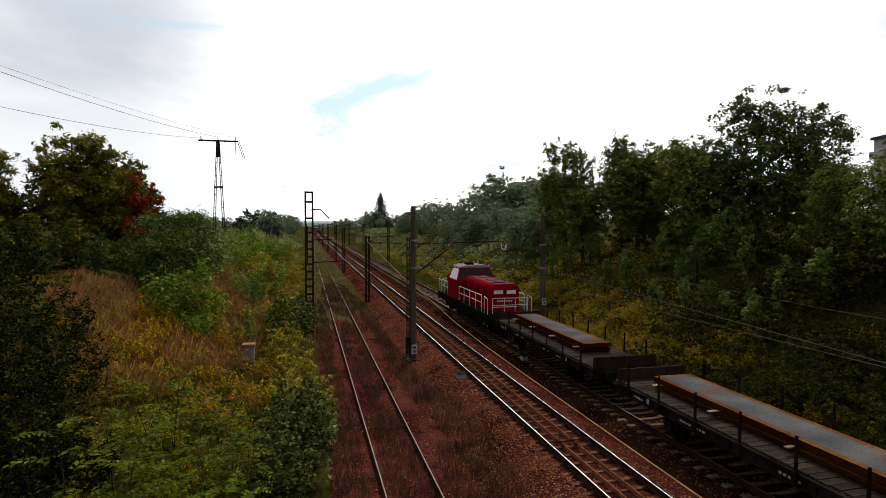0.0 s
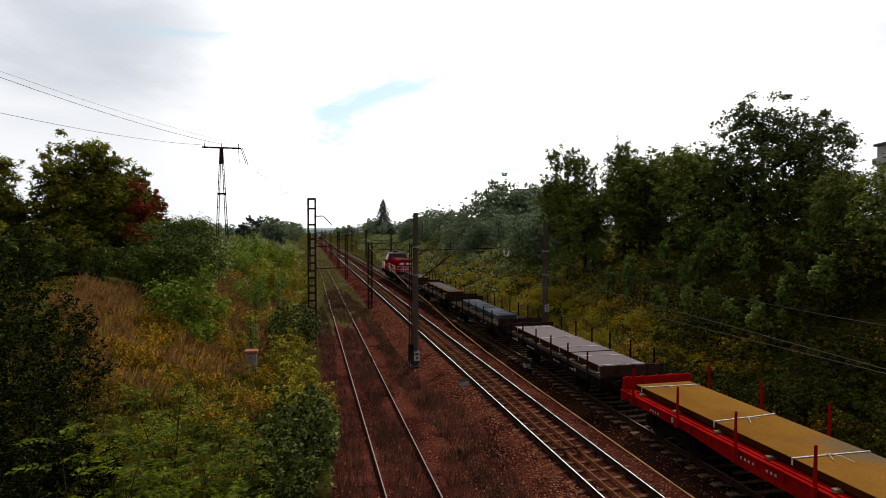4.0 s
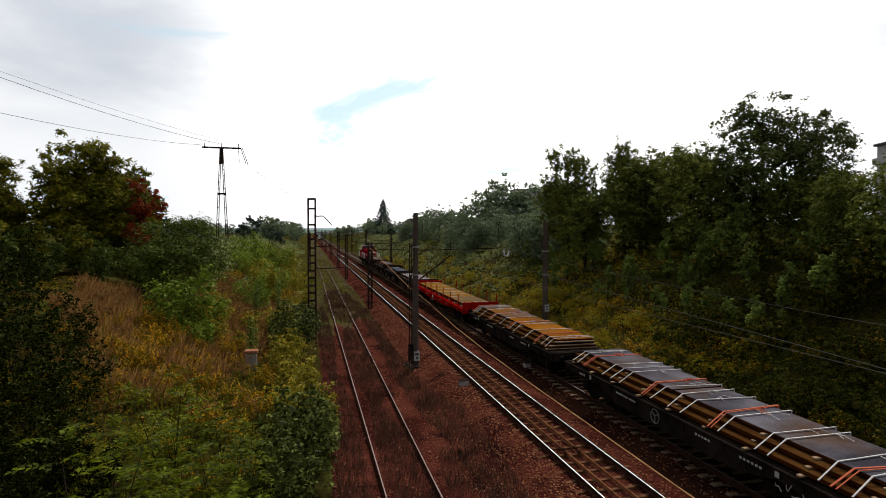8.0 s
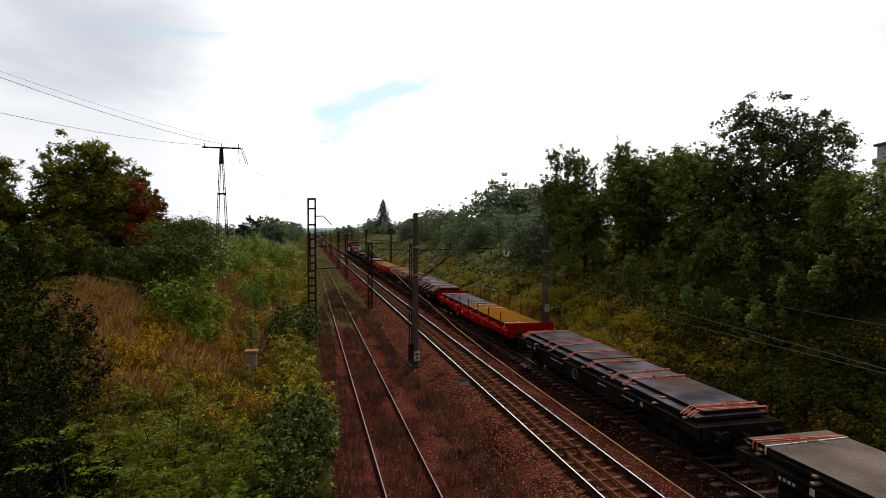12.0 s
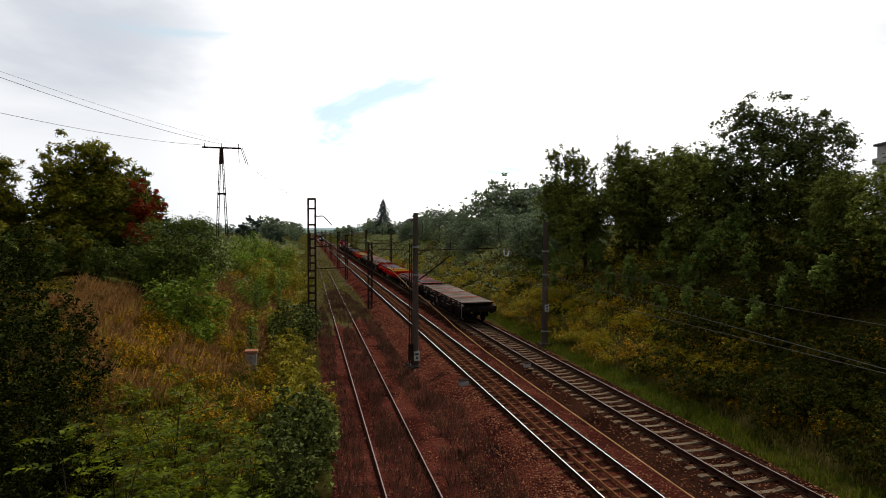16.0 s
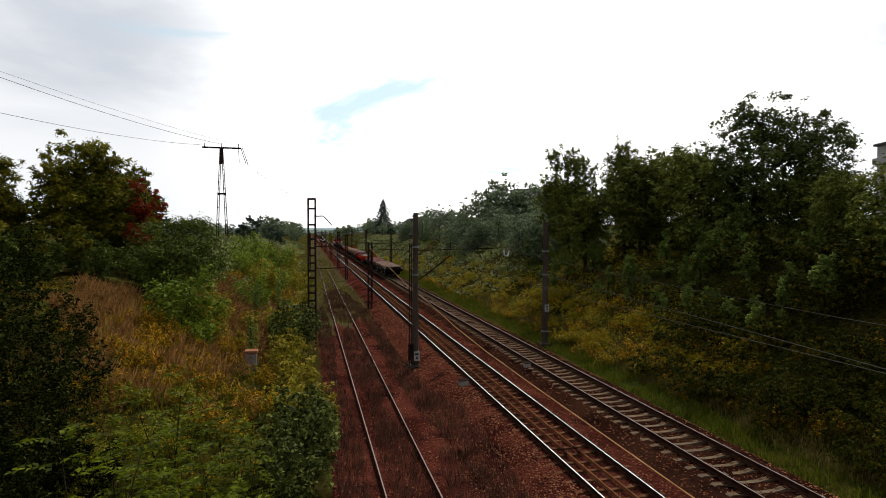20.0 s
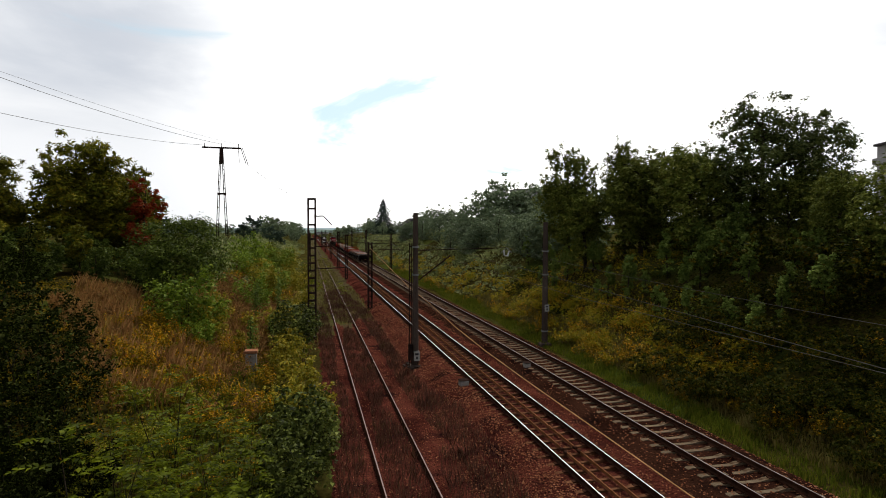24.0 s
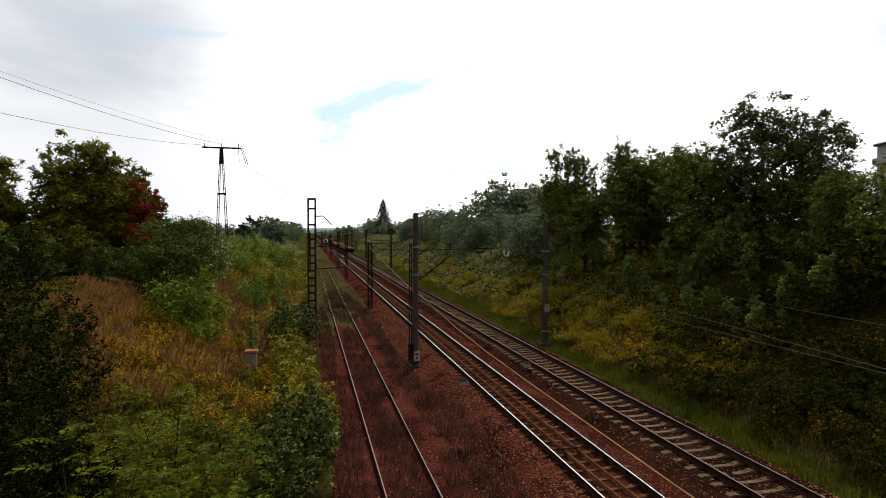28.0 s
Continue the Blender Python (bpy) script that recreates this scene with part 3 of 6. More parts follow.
SLEEPER_C = sleeper_mesh("sleeper", CONCRETE_SLEEPER, 1.22, 0.115)
SLEEPER_B = sleeper_mesh("sleeper", BROWN_SLEEPER, 1.18, 0.085, 0.0, 0.02)
make_track("track_right", "main track with grey rails on pale concrete sleepers", X_RIGHT, 0.0, DULL_RAIL, SLEEPER_C, 3.9, 0.585)
mid_track = make_track("track_middle", "main track with shining rails on brown sleepers", X_MID, 0.0, POLISHED, SLEEPER_B, 4.1, 0.6)
make_track("track_siding", "disused siding with worn rails sunk in brown weeds", X_SIDING, Z_SIDING, OLD_RAIL)
for gx in (-0.26, 0.19):
    for y0, y1 in ((-30, 16.0), (16.5, 260)):
        bm = bmesh.new()
        prism(bm, [(X_MID + gx - 0.022, -0.17), (X_MID + gx + 0.022, -0.17), (X_MID + gx + 0.014, -0.08), (X_MID + gx - 0.014, -0.08)], y0, y1)
        part("guard_rail", bm, GUARD_RUST, mid_track, "rusty orange guard rail between the running rails")
bm = bmesh.new()
for gx in (-0.26, 0.19):
    box(bm, X_MID + gx - 0.06, X_MID + gx + 0.06, 16.02, 16.2, -0.17, -0.08, 0.02)
    box(bm, X_MID + gx - 0.06, X_MID + gx + 0.06, 16.32, 16.48, -0.17, -0.08, 0.02)
part("guard_rail_joint", bm, RUST, mid_track, "rusty joint block of the guard rails")


def track_box(x, y, z, w):
    t = thing("track_box", "small grey concrete box beside the rail", "track box", "boxes beside the track", at=pose(x, y, z))
    bm = bmesh.new(); box(bm, -w, w, -0.18, 0.18, -0.25, 0.12, 0.02); part("body", bm, GREY_CONCRETE, t)
    bm = bmesh.new(); box(bm, -w - 0.02, w + 0.02, -0.2, 0.2, 0.125, 0.16, 0.01); part("lid", bm, MAST_STEEL, t)


track_box(6.85, 24.6, -0.12, 0.2)
track_box(10.95, 27.2, -0.12, 0.15)

# ---- overhead line ----
def insulator(bm, p0, p1, r=0.06, n=5):
    p0, p1 = Vector(p0), Vector(p1)
    for i in range(n):
        a, b = p0.lerp(p1, i / n), p0.lerp(p1, (i + 0.7) / n)
        rod(bm, a, b, r, r * 0.4, 8)


def number_plate(parent, x, y, z, w=0.42, h=0.62):
    """A white plate with dark bars on its face towards the bridge."""
    bm = bmesh.new(); box(bm, x - w / 2, x + w / 2, y - 0.02, y, z - h / 2, z + h / 2, 0.004)
    pl = part("plate", bm, WHITE_PLATE, parent, "white enamel plate with dark bars")
    bm = bmesh.new()
    box(bm, x - w * 0.3, x + w * 0.3, y - 0.026, y - 0.021, z + h * 0.12, z + h * 0.34)
    box(bm, x - w * 0.12, x + w * 0.2, y - 0.026, y - 0.021, z - h * 0.34, z - h * 0.05)
    part("bars", bm, BLACK_INK, pl)


def concrete_mast(x, y, z0, z1, r, plate_z, label):
    m = thing("catenary_mast", label, "catenary mast", "masts of the overhead line")
    bm = bmesh.new(); path_rod(bm, [(x, y, z0), (x, y, (z0 + z1) / 2), (x, y, z1)], [r, r * 0.86, r * 0.72], 12); part("pole", bm, MAST_CONCRETE, m)
    bm = bmesh.new(); box(bm, x - 0.36, x + 0.36, y - 0.36, y + 0.36, z0 - 0.4, z0 + 0.1, 0.05); part("footing", bm, MAST_CONCRETE, m, "crumbling concrete footing")
    for z in (z0 + 0.8, z1 - 1.9, z1 - 3.4):
        bm = bmesh.new(); rod(bm, (x, y, z), (x, y, z + 0.09), r * 1.05, n=12); part("band", bm, GALV, m)
    number_plate(m, x + 0.04, y - r - 0.01, plate_z, *((0.32, 0.5) if plate_z < 1 else (0.3, 0.44)))
    return m


mast_m = concrete_mast(5.67, 30.2, -0.62, 7.75, 0.185, -0.02, "weathered grey concrete catenary mast with a white plate")
bm = bmesh.new()
for k in range(16):
    a, d, r = k * 2.4, 0.42 + 0.05 * (k % 5), 0.05 + 0.018 * (k % 4)
    vs = box(bm, -r, r, -r * 0.8, r * 0.8, -r, r * 0.7, 0.012)
    turn = Matrix.Rotation(k * 1.3, 3, "Z") @ Matrix.Rotation(0.5 * (k % 3), 3, "X")
    for v in list(bm.verts)[-24:]:
        v.co = turn @ v.co + Vector((5.67 + math.cos(a) * d, 30.15 + math.sin(a) * d * 0.9, -0.56 + 0.02 * (k % 3)))
tagged(part("rubble", bm, MAST_CONCRETE, mast_m, "pale broken concrete round the footing"), "pale broken concrete round the footing", kind="stuff")
# steel guide of the tension weights beside the mast
bm = bmesh.new()
for dx in (-0.36, -0.24):
    box(bm, 5.67 + dx - 0.025, 5.67 + dx + 0.025, 30.0, 30.06, -0.6, 6.1)
for i in range(16):
    box(bm, 5.67 - 0.34, 5.67 - 0.26, 30.005, 30.055, -0.4 + i * 0.42, -0.34 + i * 0.42)
part("weight_guide", bm, MAST_STEEL, mast_m, "dark rusted steel guide rails")
bm = bmesh.new()
for i in range(8):
    rod(bm, (5.37, 29.95, -0.2 + i * 0.11), (5.37, 29.95, -0.1 + i * 0.11), 0.15, 0.14, 10)
part("tension_weight", bm, MAST_STEEL, mast_m, "stack of dark iron tension weights")
bm = bmesh.new(); path_rod(bm, [(5.8, 30.2, 5.72), (8.4, 30.2, 5.78), (10.85, 30.2, 5.84)], 0.022); part("registration_tube", bm, MAST_STEEL, mast_m)
bm = bmesh.new(); path_rod(bm, [(5.85, 30.2, 4.1), (7.62, 30.2, 5.42)], 0.04); part("strut", bm, MAST_STEEL, mast_m)
bm = bmesh.new(); insulator(bm, (5.9, 30.2, 5.72), (6.5, 30.2, 5.735)); part("insulator", bm, MAST_STEEL, mast_m)
bm = bmesh.new(); path_rod(bm, [(10.55, 30.2, 5.55), (10.85, 30.2, 5.85), (11.2, 30.2, 5.55)], 0.02)
part("hanger", bm, GALV, mast_m)
bm = bmesh.new(); path_rod(bm, [(10.72, 30.2, 5.72), (10.74, 30.2, 5.42), (10.95, 30.2, 5.36), (11.02, 30.2, 5.66)], 0.045, 6); part("loop_insulator", bm, PORCELAIN, mast_m, "pale porcelain loop insulator")
concrete_mast(14.85, 33.9, -0.5, 7.35, 0.2, 1.85, "grey concrete catenary mast beside the bank")


def lattice_mast(x, y, z0, z1, w, label, battens, arms=(), half=0.06):
    m = thing("catenary_mast", label, "catenary mast", "masts of the overhead line")
    for sx in (-1, 1):
        bm = bmesh.new()
        prism(bm, [(x + sx * w / 2 - half, 0), (x + sx * w / 2 + half, 0), (x + sx * w / 2 + half, 0.2), (x + sx * w / 2 - half, 0.2)], 0, 1)
        for v in bm.verts:
            v.co = Vector((v.co.x, y - 0.1 + v.co.z, z0 + (z1 - z0) * v.co.y))
        part("leg", bm, MAST_STEEL, m)
    for i, z in enumerate(battens):
        bm = bmesh.new(); box(bm, x - w / 2 - 0.06, x + w / 2 + 0.06, y - 0.115, y + 0.115, z - 0.06, z + 0.06); part("batten", bm, MAST_STEEL, m)
    for pts, r, mat in arms:
        bm = bmesh.new(); path_rod(bm, pts, r); part("arm", bm, mat, m)
    bm = bmesh.new(); box(bm, x - 0.45, x + 0.45, y - 0.45, y + 0.45, z0 - 0.5, z0 + 0.1, 0.04); part("footing", bm, GREY_CONCRETE, m)
    return m


ym = 38.7
lattice_mast(0.25, ym, -0.95, 8.92, 0.46, "dark steel catenary mast of two legs with battens", [-0.4, 0.1, 0.6, 1.1, 1.6, 2.1, 2.6, 3.1, 3.6, 4.1, 4.6, 5.1, 5.6, 6.2, 7.15, 8.22, 8.86],
             [([(0.4, ym, 7.72), (1.0, ym, 7.74), (1.55, ym, 7.16)], 0.045, MAST_STEEL), ([(0.4, ym, 5.70), (1.75, ym, 5.76)], 0.04, MAST_STEEL), ([(0.4, ym, 4.2), (2.6, ym, 4.3)], 0.035, MAST_STEEL),
              ([(0.4, ym, 6.6), (1.6, ym, 5.76)], 0.02, MAST_STEEL)])
for x, y, z1, dx in ((5.65, 53.2, 5.7, 1), (5.65, 87.0, 6.2, 1), (5.75, 112.0, 6.6, 1), (5.7, 150.0, 6.8, 1), (5.7, 195.0, 6.8, 1), (5.7, 245.0, 6.8, 1), (14.9, 104.0, 6.2, -1), (14.9, 150.0, 6.9, -1), (14.9, 200.0, 6.9, -1), (0.25, 110.0, 6.4, 1), (0.25, 170.0, 6.8, 1)):
    lattice_mast(x, y, -0.9, z1, 0.3, "narrow dark steel catenary mast", [-0.5 + (z1 + 0.3) * k / 11 for k in range(12)],
                 [([(x, y, z1 - 0.15), (x + dx * 2.75, y, z1 - 0.05)], 0.035, MAST_STEEL), ([(x, y, 4.75), (x + dx * 0.35, y, 5.05), (x + dx * 3.2, y, 4.95)], 0.035, MAST_STEEL), ([(x + dx * 2.0, y, z1 - 0.12), (x + dx * 2.9, y, 5.0)], 0.02, GALV)], 0.085)


def wire(label, pts, r, mat, sag=0.0, name="overhead_wire"):
    bm = bmesh.new()
    out = []
    for a, b in zip(pts, pts[1:]):
        a, b = Vector(a), Vector(b)
        n = 10 if sag else 2
        for i in range(n):
            u = i / n
            p = a.lerp(b, u)
            p.z -= sag * 4 * u * (1 - u)
            out.append(p)
    out.append(Vector(pts[-1]))
    path_rod(bm, out, r, 5)
    tagged(new(name, to_mesh(name, bm, mat)), label, "wire", "wires of the overhead line")


wire("copper contact wire over the middle track", [(8.07, -12, 4.74), (8.07, 16, 4.75), (8.07, 30.2, 5.1), (8.2, 53.2, 4.95), (8.0, 87, 5.0), (8.1, 112, 5.0), (8.0, 150, 5.0), (8.1, 195, 5.0), (8.0, 245, 5.0), (8.0, 330, 5.0)], 0.006, WIRE)
wire("upper carrier wire over the middle track", [(8.07, -12, 4.9), (8.07, 6.4, 4.81), (8.07, 12.4, 5.03), (8.07, 18.7, 5.27), (8.07, 25.2, 5.45), (8.07, 30.2, 5.72)], 0.007, WIRE)
wire("carrier wire over the middle track", [(8.07, 30.2, 5.78), (8.2, 53.2, 6.3), (8.0, 87, 6.3), (8.1, 112, 6.3), (8.0, 150, 6.3), (8.1, 195, 6.3), (8.0, 245, 6.3), (8.0, 330, 6.3)], 0.013, WIRE, 0.25)
wire("upper carrier wire over the outer track", [(11.6, -12, 4.75), (11.6, 10.3, 4.86), (11.3, 17.6, 5.1), (11.1, 24, 5.42), (10.93, 30.2, 5.82), (12.0, 104, 6.3), (12.1, 150, 6.3), (12.0, 200, 6.3)], 0.007, WIRE)
wire("pale brown cable let down from a mast between the tracks", [(5.65, 53.2, 5.15), (7.4, 42.3, 2.53), (8.1, 37.96, 1.8), (8.82, 33.49, 0.85), (9.47, 29.48, 0.19), (9.86, 24.5, -0.17), (9.8, 13, -0.19), (9.8, -20, -0.19)], 0.02, CABLE)
wire("thin line wire beside the siding", [(1.55, 38.7, 7.16), (2.6, 110, 5.9), (2.6, 170, 5.6)], 0.012, DARK_WIRE, 0.3)
wire("thin contact wire over the siding", [(2.6, 38.7, 4.3), (2.8, 110, 4.4), (2.8, 170, 4.4)], 0.01, DARK_WIRE)


def make_pylon():
    x, y = -17.0, 122.7
    p = thing("power_pylon", "dark steel power pylon of two lattice legs with a crossarm", "pylon")
    zb, zt = ground_z(x, y) - 0.3, 23.0
    for sx in (-1, 1):
        for half in (-0.22, 0.22):
            bm = bmesh.new(); rod(bm, (x + sx * 1.02 + half, y, zb), (x + sx * 0.18 + half * 0.5, y, zt), 0.09, 0.07, 6); part("leg", bm, MAST_STEEL, p)
        n = 15
        for i in range(n):
            u = i / n
            cx, z, h = x + sx * (1.02 + (0.18 - 1.02) * u), zb + (zt - zb) * u, 0.22 - 0.11 * u
            bm = bmesh.new(); rod(bm, (cx - h, y, z), (cx + h, y, z), 0.06, n=4); part("rung", bm, MAST_STEEL, p)
    bm = bmesh.new(); box(bm, x - 0.85, x + 0.85, y - 0.15, y + 0.15, 14.0, 14.35); part("tie", bm, MAST_STEEL, p)
    bm = bmesh.new(); box(bm, x - 0.34, x + 0.34, y - 0.2, y + 0.2, 20.2, 23.3, 0.03); part("head", bm, MAST_STEEL, p)
    bm = bmesh.new(); box(bm, x - 3.7, x + 3.7, y - 0.12, y + 0.12, 23.3, 23.6); part("crossarm", bm, MAST_STEEL, p)
    for dx in (-3.2, 0.0, 3.3):
        bm = bmesh.new(); insulator(bm, (x + dx, y, 23.6), (x + dx, y, 24.4), 0.13, 4); part("insulator", bm, MAST_STEEL, p)
    for pts in ([(x + 3.7, y, 23.6), (x + 4.6, y + 1, 20.5)], [(x + 4.0, y, 23.6), (x + 5.0, y + 1, 20.3)], [(x + 3.3, y, 23.3), (x + 3.4, y, 20.6)]):
        bm = bmesh.new(); path_rod(bm, pts, 0.06, 5); part("stay", bm, MAST_STEEL, p)
    wire("high-voltage wire to the pylon", [(x, y, 24.2), (-31.65, 69.8, 22.86), (-46.3, 17.0, 28)], 0.035, DARK_WIRE, 0.6, "power_wire")
    wire("thin high-voltage wire to the pylon", [(x + 3.3, y, 24.2), (-31.65, 69.8, 23.5), (-46.3, 17.0, 29)], 0.02, DARK_WIRE, 0.5, "power_wire")
    wire("high-voltage wire to the pylon", [(x - 3.2, y, 23.9), (-31.67, 69.7, 19.1), (-46.3, 17.0, 19)], 0.03, DARK_WIRE, 0.6, "power_wire")
    wire("high-voltage wire to the pylon", [(x + 4.8, y + 1, 20.4), (9.0, 170.0, 12.0), (26.0, 260.0, 14)], 0.02, DARK_WIRE, 2.0, "power_wire")


make_pylon()


# ---- plants ----
def leaf_quads(rng, pos, out, size, slim, up=0.8, corners=4, face=0.3):
    """A folded leaf at each place, its tip along out; up and face: how far it turns to the sky and outwards."""
    n = len(pos)
    nor = np.array((0, 0, up)) + out * face + rng.normal(size=(n, 3)) * 0.42
    nor /= np.linalg.norm(nor, axis=1)[:, None]
    t = out + rng.normal(size=(n, 3)) * 0.5
    t -= nor * (t * nor).sum(1)[:, None]
    t /= np.linalg.norm(t, axis=1)[:, None] + 1e-6
    b = np.cross(nor, t)
    ln = (size * rng.uniform(0.5, 1.35, n))[:, None]
    if corners == 3:
        return np.stack((pos - t * ln * 0.4 + b * ln * slim, pos + t * ln * 0.6, pos - t * ln * 0.4 - b * ln * slim), 1).reshape(-1, 3)
    lift = nor * ln * 0.10
    v = np.stack((pos - t * ln * 0.4, pos + b * ln * slim + lift, pos + t * ln * 0.6 - nor * ln * 0.08, pos - b * ln * slim + lift), 1)
    return v.reshape(-1, 3)


def leaf_cloud(rng, centres, radii, count, size, flat=0.85, shell=0.45, slim=0.36):
    centres, radii = np.asarray(centres, float), np.asarray(radii, float)
    pick = rng.choice(len(centres), count, p=radii ** 2 / (radii ** 2).sum())
    d = rng.normal(size=(count, 3))
    d /= np.linalg.norm(d, axis=1)[:, None]
    pos = centres[pick] + d * (radii[pick] * rng.random(count) ** shell)[:, None] * np.array((1, 1, flat))
    return leaf_quads(rng, pos, d, size, slim, corners=3)


def sprays(rng, starts, ways, lens, per, size, spread, droop, slim=0.34):
    """Leaves along twigs: each twig leaves its start, thins towards the tip and droops."""
    n = len(starts)
    u = rng.random((n, per)) ** 0.85
    side = rng.normal(size=(n, per, 3)) * spread
    pos = starts[:, None] + ways[:, None] * (lens[:, None] * u)[..., None] + side * (lens[:, None] * (1.05 - 0.75 * u))[..., None]
    pos[..., 2] -= droop * lens[:, None] * u * u
    out = ways[:, None] * 0.5 + side / (spread + 1e-6) * 0.4
    return leaf_quads(rng, pos.reshape(-1, 3), out.reshape(-1, 3), size, slim, corners=3)


def clumps(rng, cs, rs, per, size, slim=0.36, flat=0.8, corners=3):
    """Leafy tufts: leaves on the upper and outer shell of each tuft, facing outwards, a few straying past it."""
    n = len(cs)
    d = rng.normal(size=(n, per, 3))
    d[..., 2] = np.where(d[..., 2] < -0.25, np.abs(d[..., 2]), d[..., 2])
    d /= np.linalg.norm(d, axis=-1, keepdims=True)
    k = rng.random((n, per)) ** 0.3 * rng.uniform(0.7, 1.12, (n, per)) * np.where(rng.random((n, per)) < 0.07, 1.3, 1.0)
    pos = cs[:, None] + d * (rs[:, None] * k)[..., None] * np.array((1, 1, flat))
    return leaf_quads(rng, pos.reshape(-1, 3), d.reshape(-1, 3), size, slim, 0.5, corners, 0.75)


def crown_mesh(v, material):
    return array_mesh("crown", v, np.arange(len(v)).reshape(-1, 3), material)


def unit(v):
    return v / (np.linalg.norm(v, axis=-1, keepdims=True) + 1e-9)


def tree(name, label, category, seed, height, width, low, lobes, twigs, per, size, material, trunk_r, group="", upright=0.4, twig=0.2, lobe=0.42, fill=0.35, limbs=9, tuft=0.4, wisp=0.25):
    """A tapered trunk, limbs to the lobes of the crown, and twigs of leaves that break the outline."""
    rng = np.random.default_rng(seed)
    t = thing(name, label, category, group)
    cz, rz, rx = (height + low) / 2, (height - low) / 2, width / 2
    d = unit(rng.normal(size=(lobes, 3)))
    k = rng.uniform(0.3, 0.76, lobes)
    cs = d * k[:, None] * np.array((rx, rx, rz)) + np.array((0, 0, cz))
    rs = rx * lobe * rng.uniform(0.7, 1.25, lobes)
    rs = np.minimum(rs, np.maximum(0.4, np.minimum(height - cs[:, 2], cs[:, 2] - low * 0.6)) + 0.15 * rx)
    pick = rng.choice(lobes, twigs, p=rs ** 2 / (rs ** 2).sum())
    dd = unit(rng.normal(size=(twigs, 3)))
    starts = cs[pick] + dd * (rs[pick] * rng.uniform(0.45, 0.9, twigs))[:, None]
    ways = unit(dd + np.array((0, 0, upright)) + rng.normal(size=(twigs, 3)) * 0.25)
    lens = width * twig * rng.uniform(0.5, 1.3, twigs)
    # tufts on the outer side of each lobe, twigs that stray past them, a thin filling of shaded leaves
    total = int(twigs * per * (1 + fill))
    tufts = max(twigs // 4, lobes * 4)
    tp = rng.choice(lobes, tufts, p=rs ** 2 / (rs ** 2).sum())
    axis = cs[tp] - np.array((0, 0, cz - 0.25 * rz))
    td = unit(rng.normal(size=(tufts, 3)) + unit(axis) * 0.8)
    trs = rs[tp] * tuft * rng.uniform(0.6, 1.3, tufts)
    tcs = cs[tp] + td * (rs[tp] * rng.uniform(0.6, 0.95, tufts))[:, None]
    tcs[:, 2] = np.maximum(tcs[:, 2], max(low, 0.0) + 0.1)
    v = clumps(rng, tcs, trs, max(8, int(total * (0.86 - wisp) / tufts)), size, flat=1.0)
    few = int(twigs * max(0.33, wisp))
    v = np.concatenate((v, sprays(rng, starts[:few], ways[:few], lens[:few], max(6, int(total * wisp / few)), size, 0.16, 0.18),
                        leaf_cloud(rng, cs, rs * 0.7, int(total * 0.14), size * 1.2)))
    bend = rng.normal(0, 0.02 * height, 4)
    bm = bmesh.new()
    tops = [(0, 0, -0.4), (bend[0] * 0.3, bend[1] * 0.3, height * 0.25), (bend[0], bend[1], height * 0.55), (bend[0] + bend[2], bend[1] + bend[3], height * 0.85)]
    path_rod(bm, tops, [trunk_r * 1.25, trunk_r, trunk_r * 0.6, trunk_r * 0.15], 8)
    part("trunk", bm, BARK, t)
    for i in range(min(limbs, lobes)):
        c = Vector(cs[i])
        h = max(low * 0.7, min(c.z - 0.3 * math.hypot(c.x, c.y), height * 0.75))
        u = h / height
        p = Vector((bend[0] * u, bend[1] * u, h))
        mid = p.lerp(c, 0.5) + Vector((0, 0, 0.05 * height))
        bm = bmesh.new(); path_rod(bm, [p, mid, c], [trunk_r * 0.5, trunk_r * 0.3, trunk_r * 0.08], 5); part("limb", bm, BARK, t)
    ob = new("crown", crown_mesh(v, material)); ob.parent = t
    return t


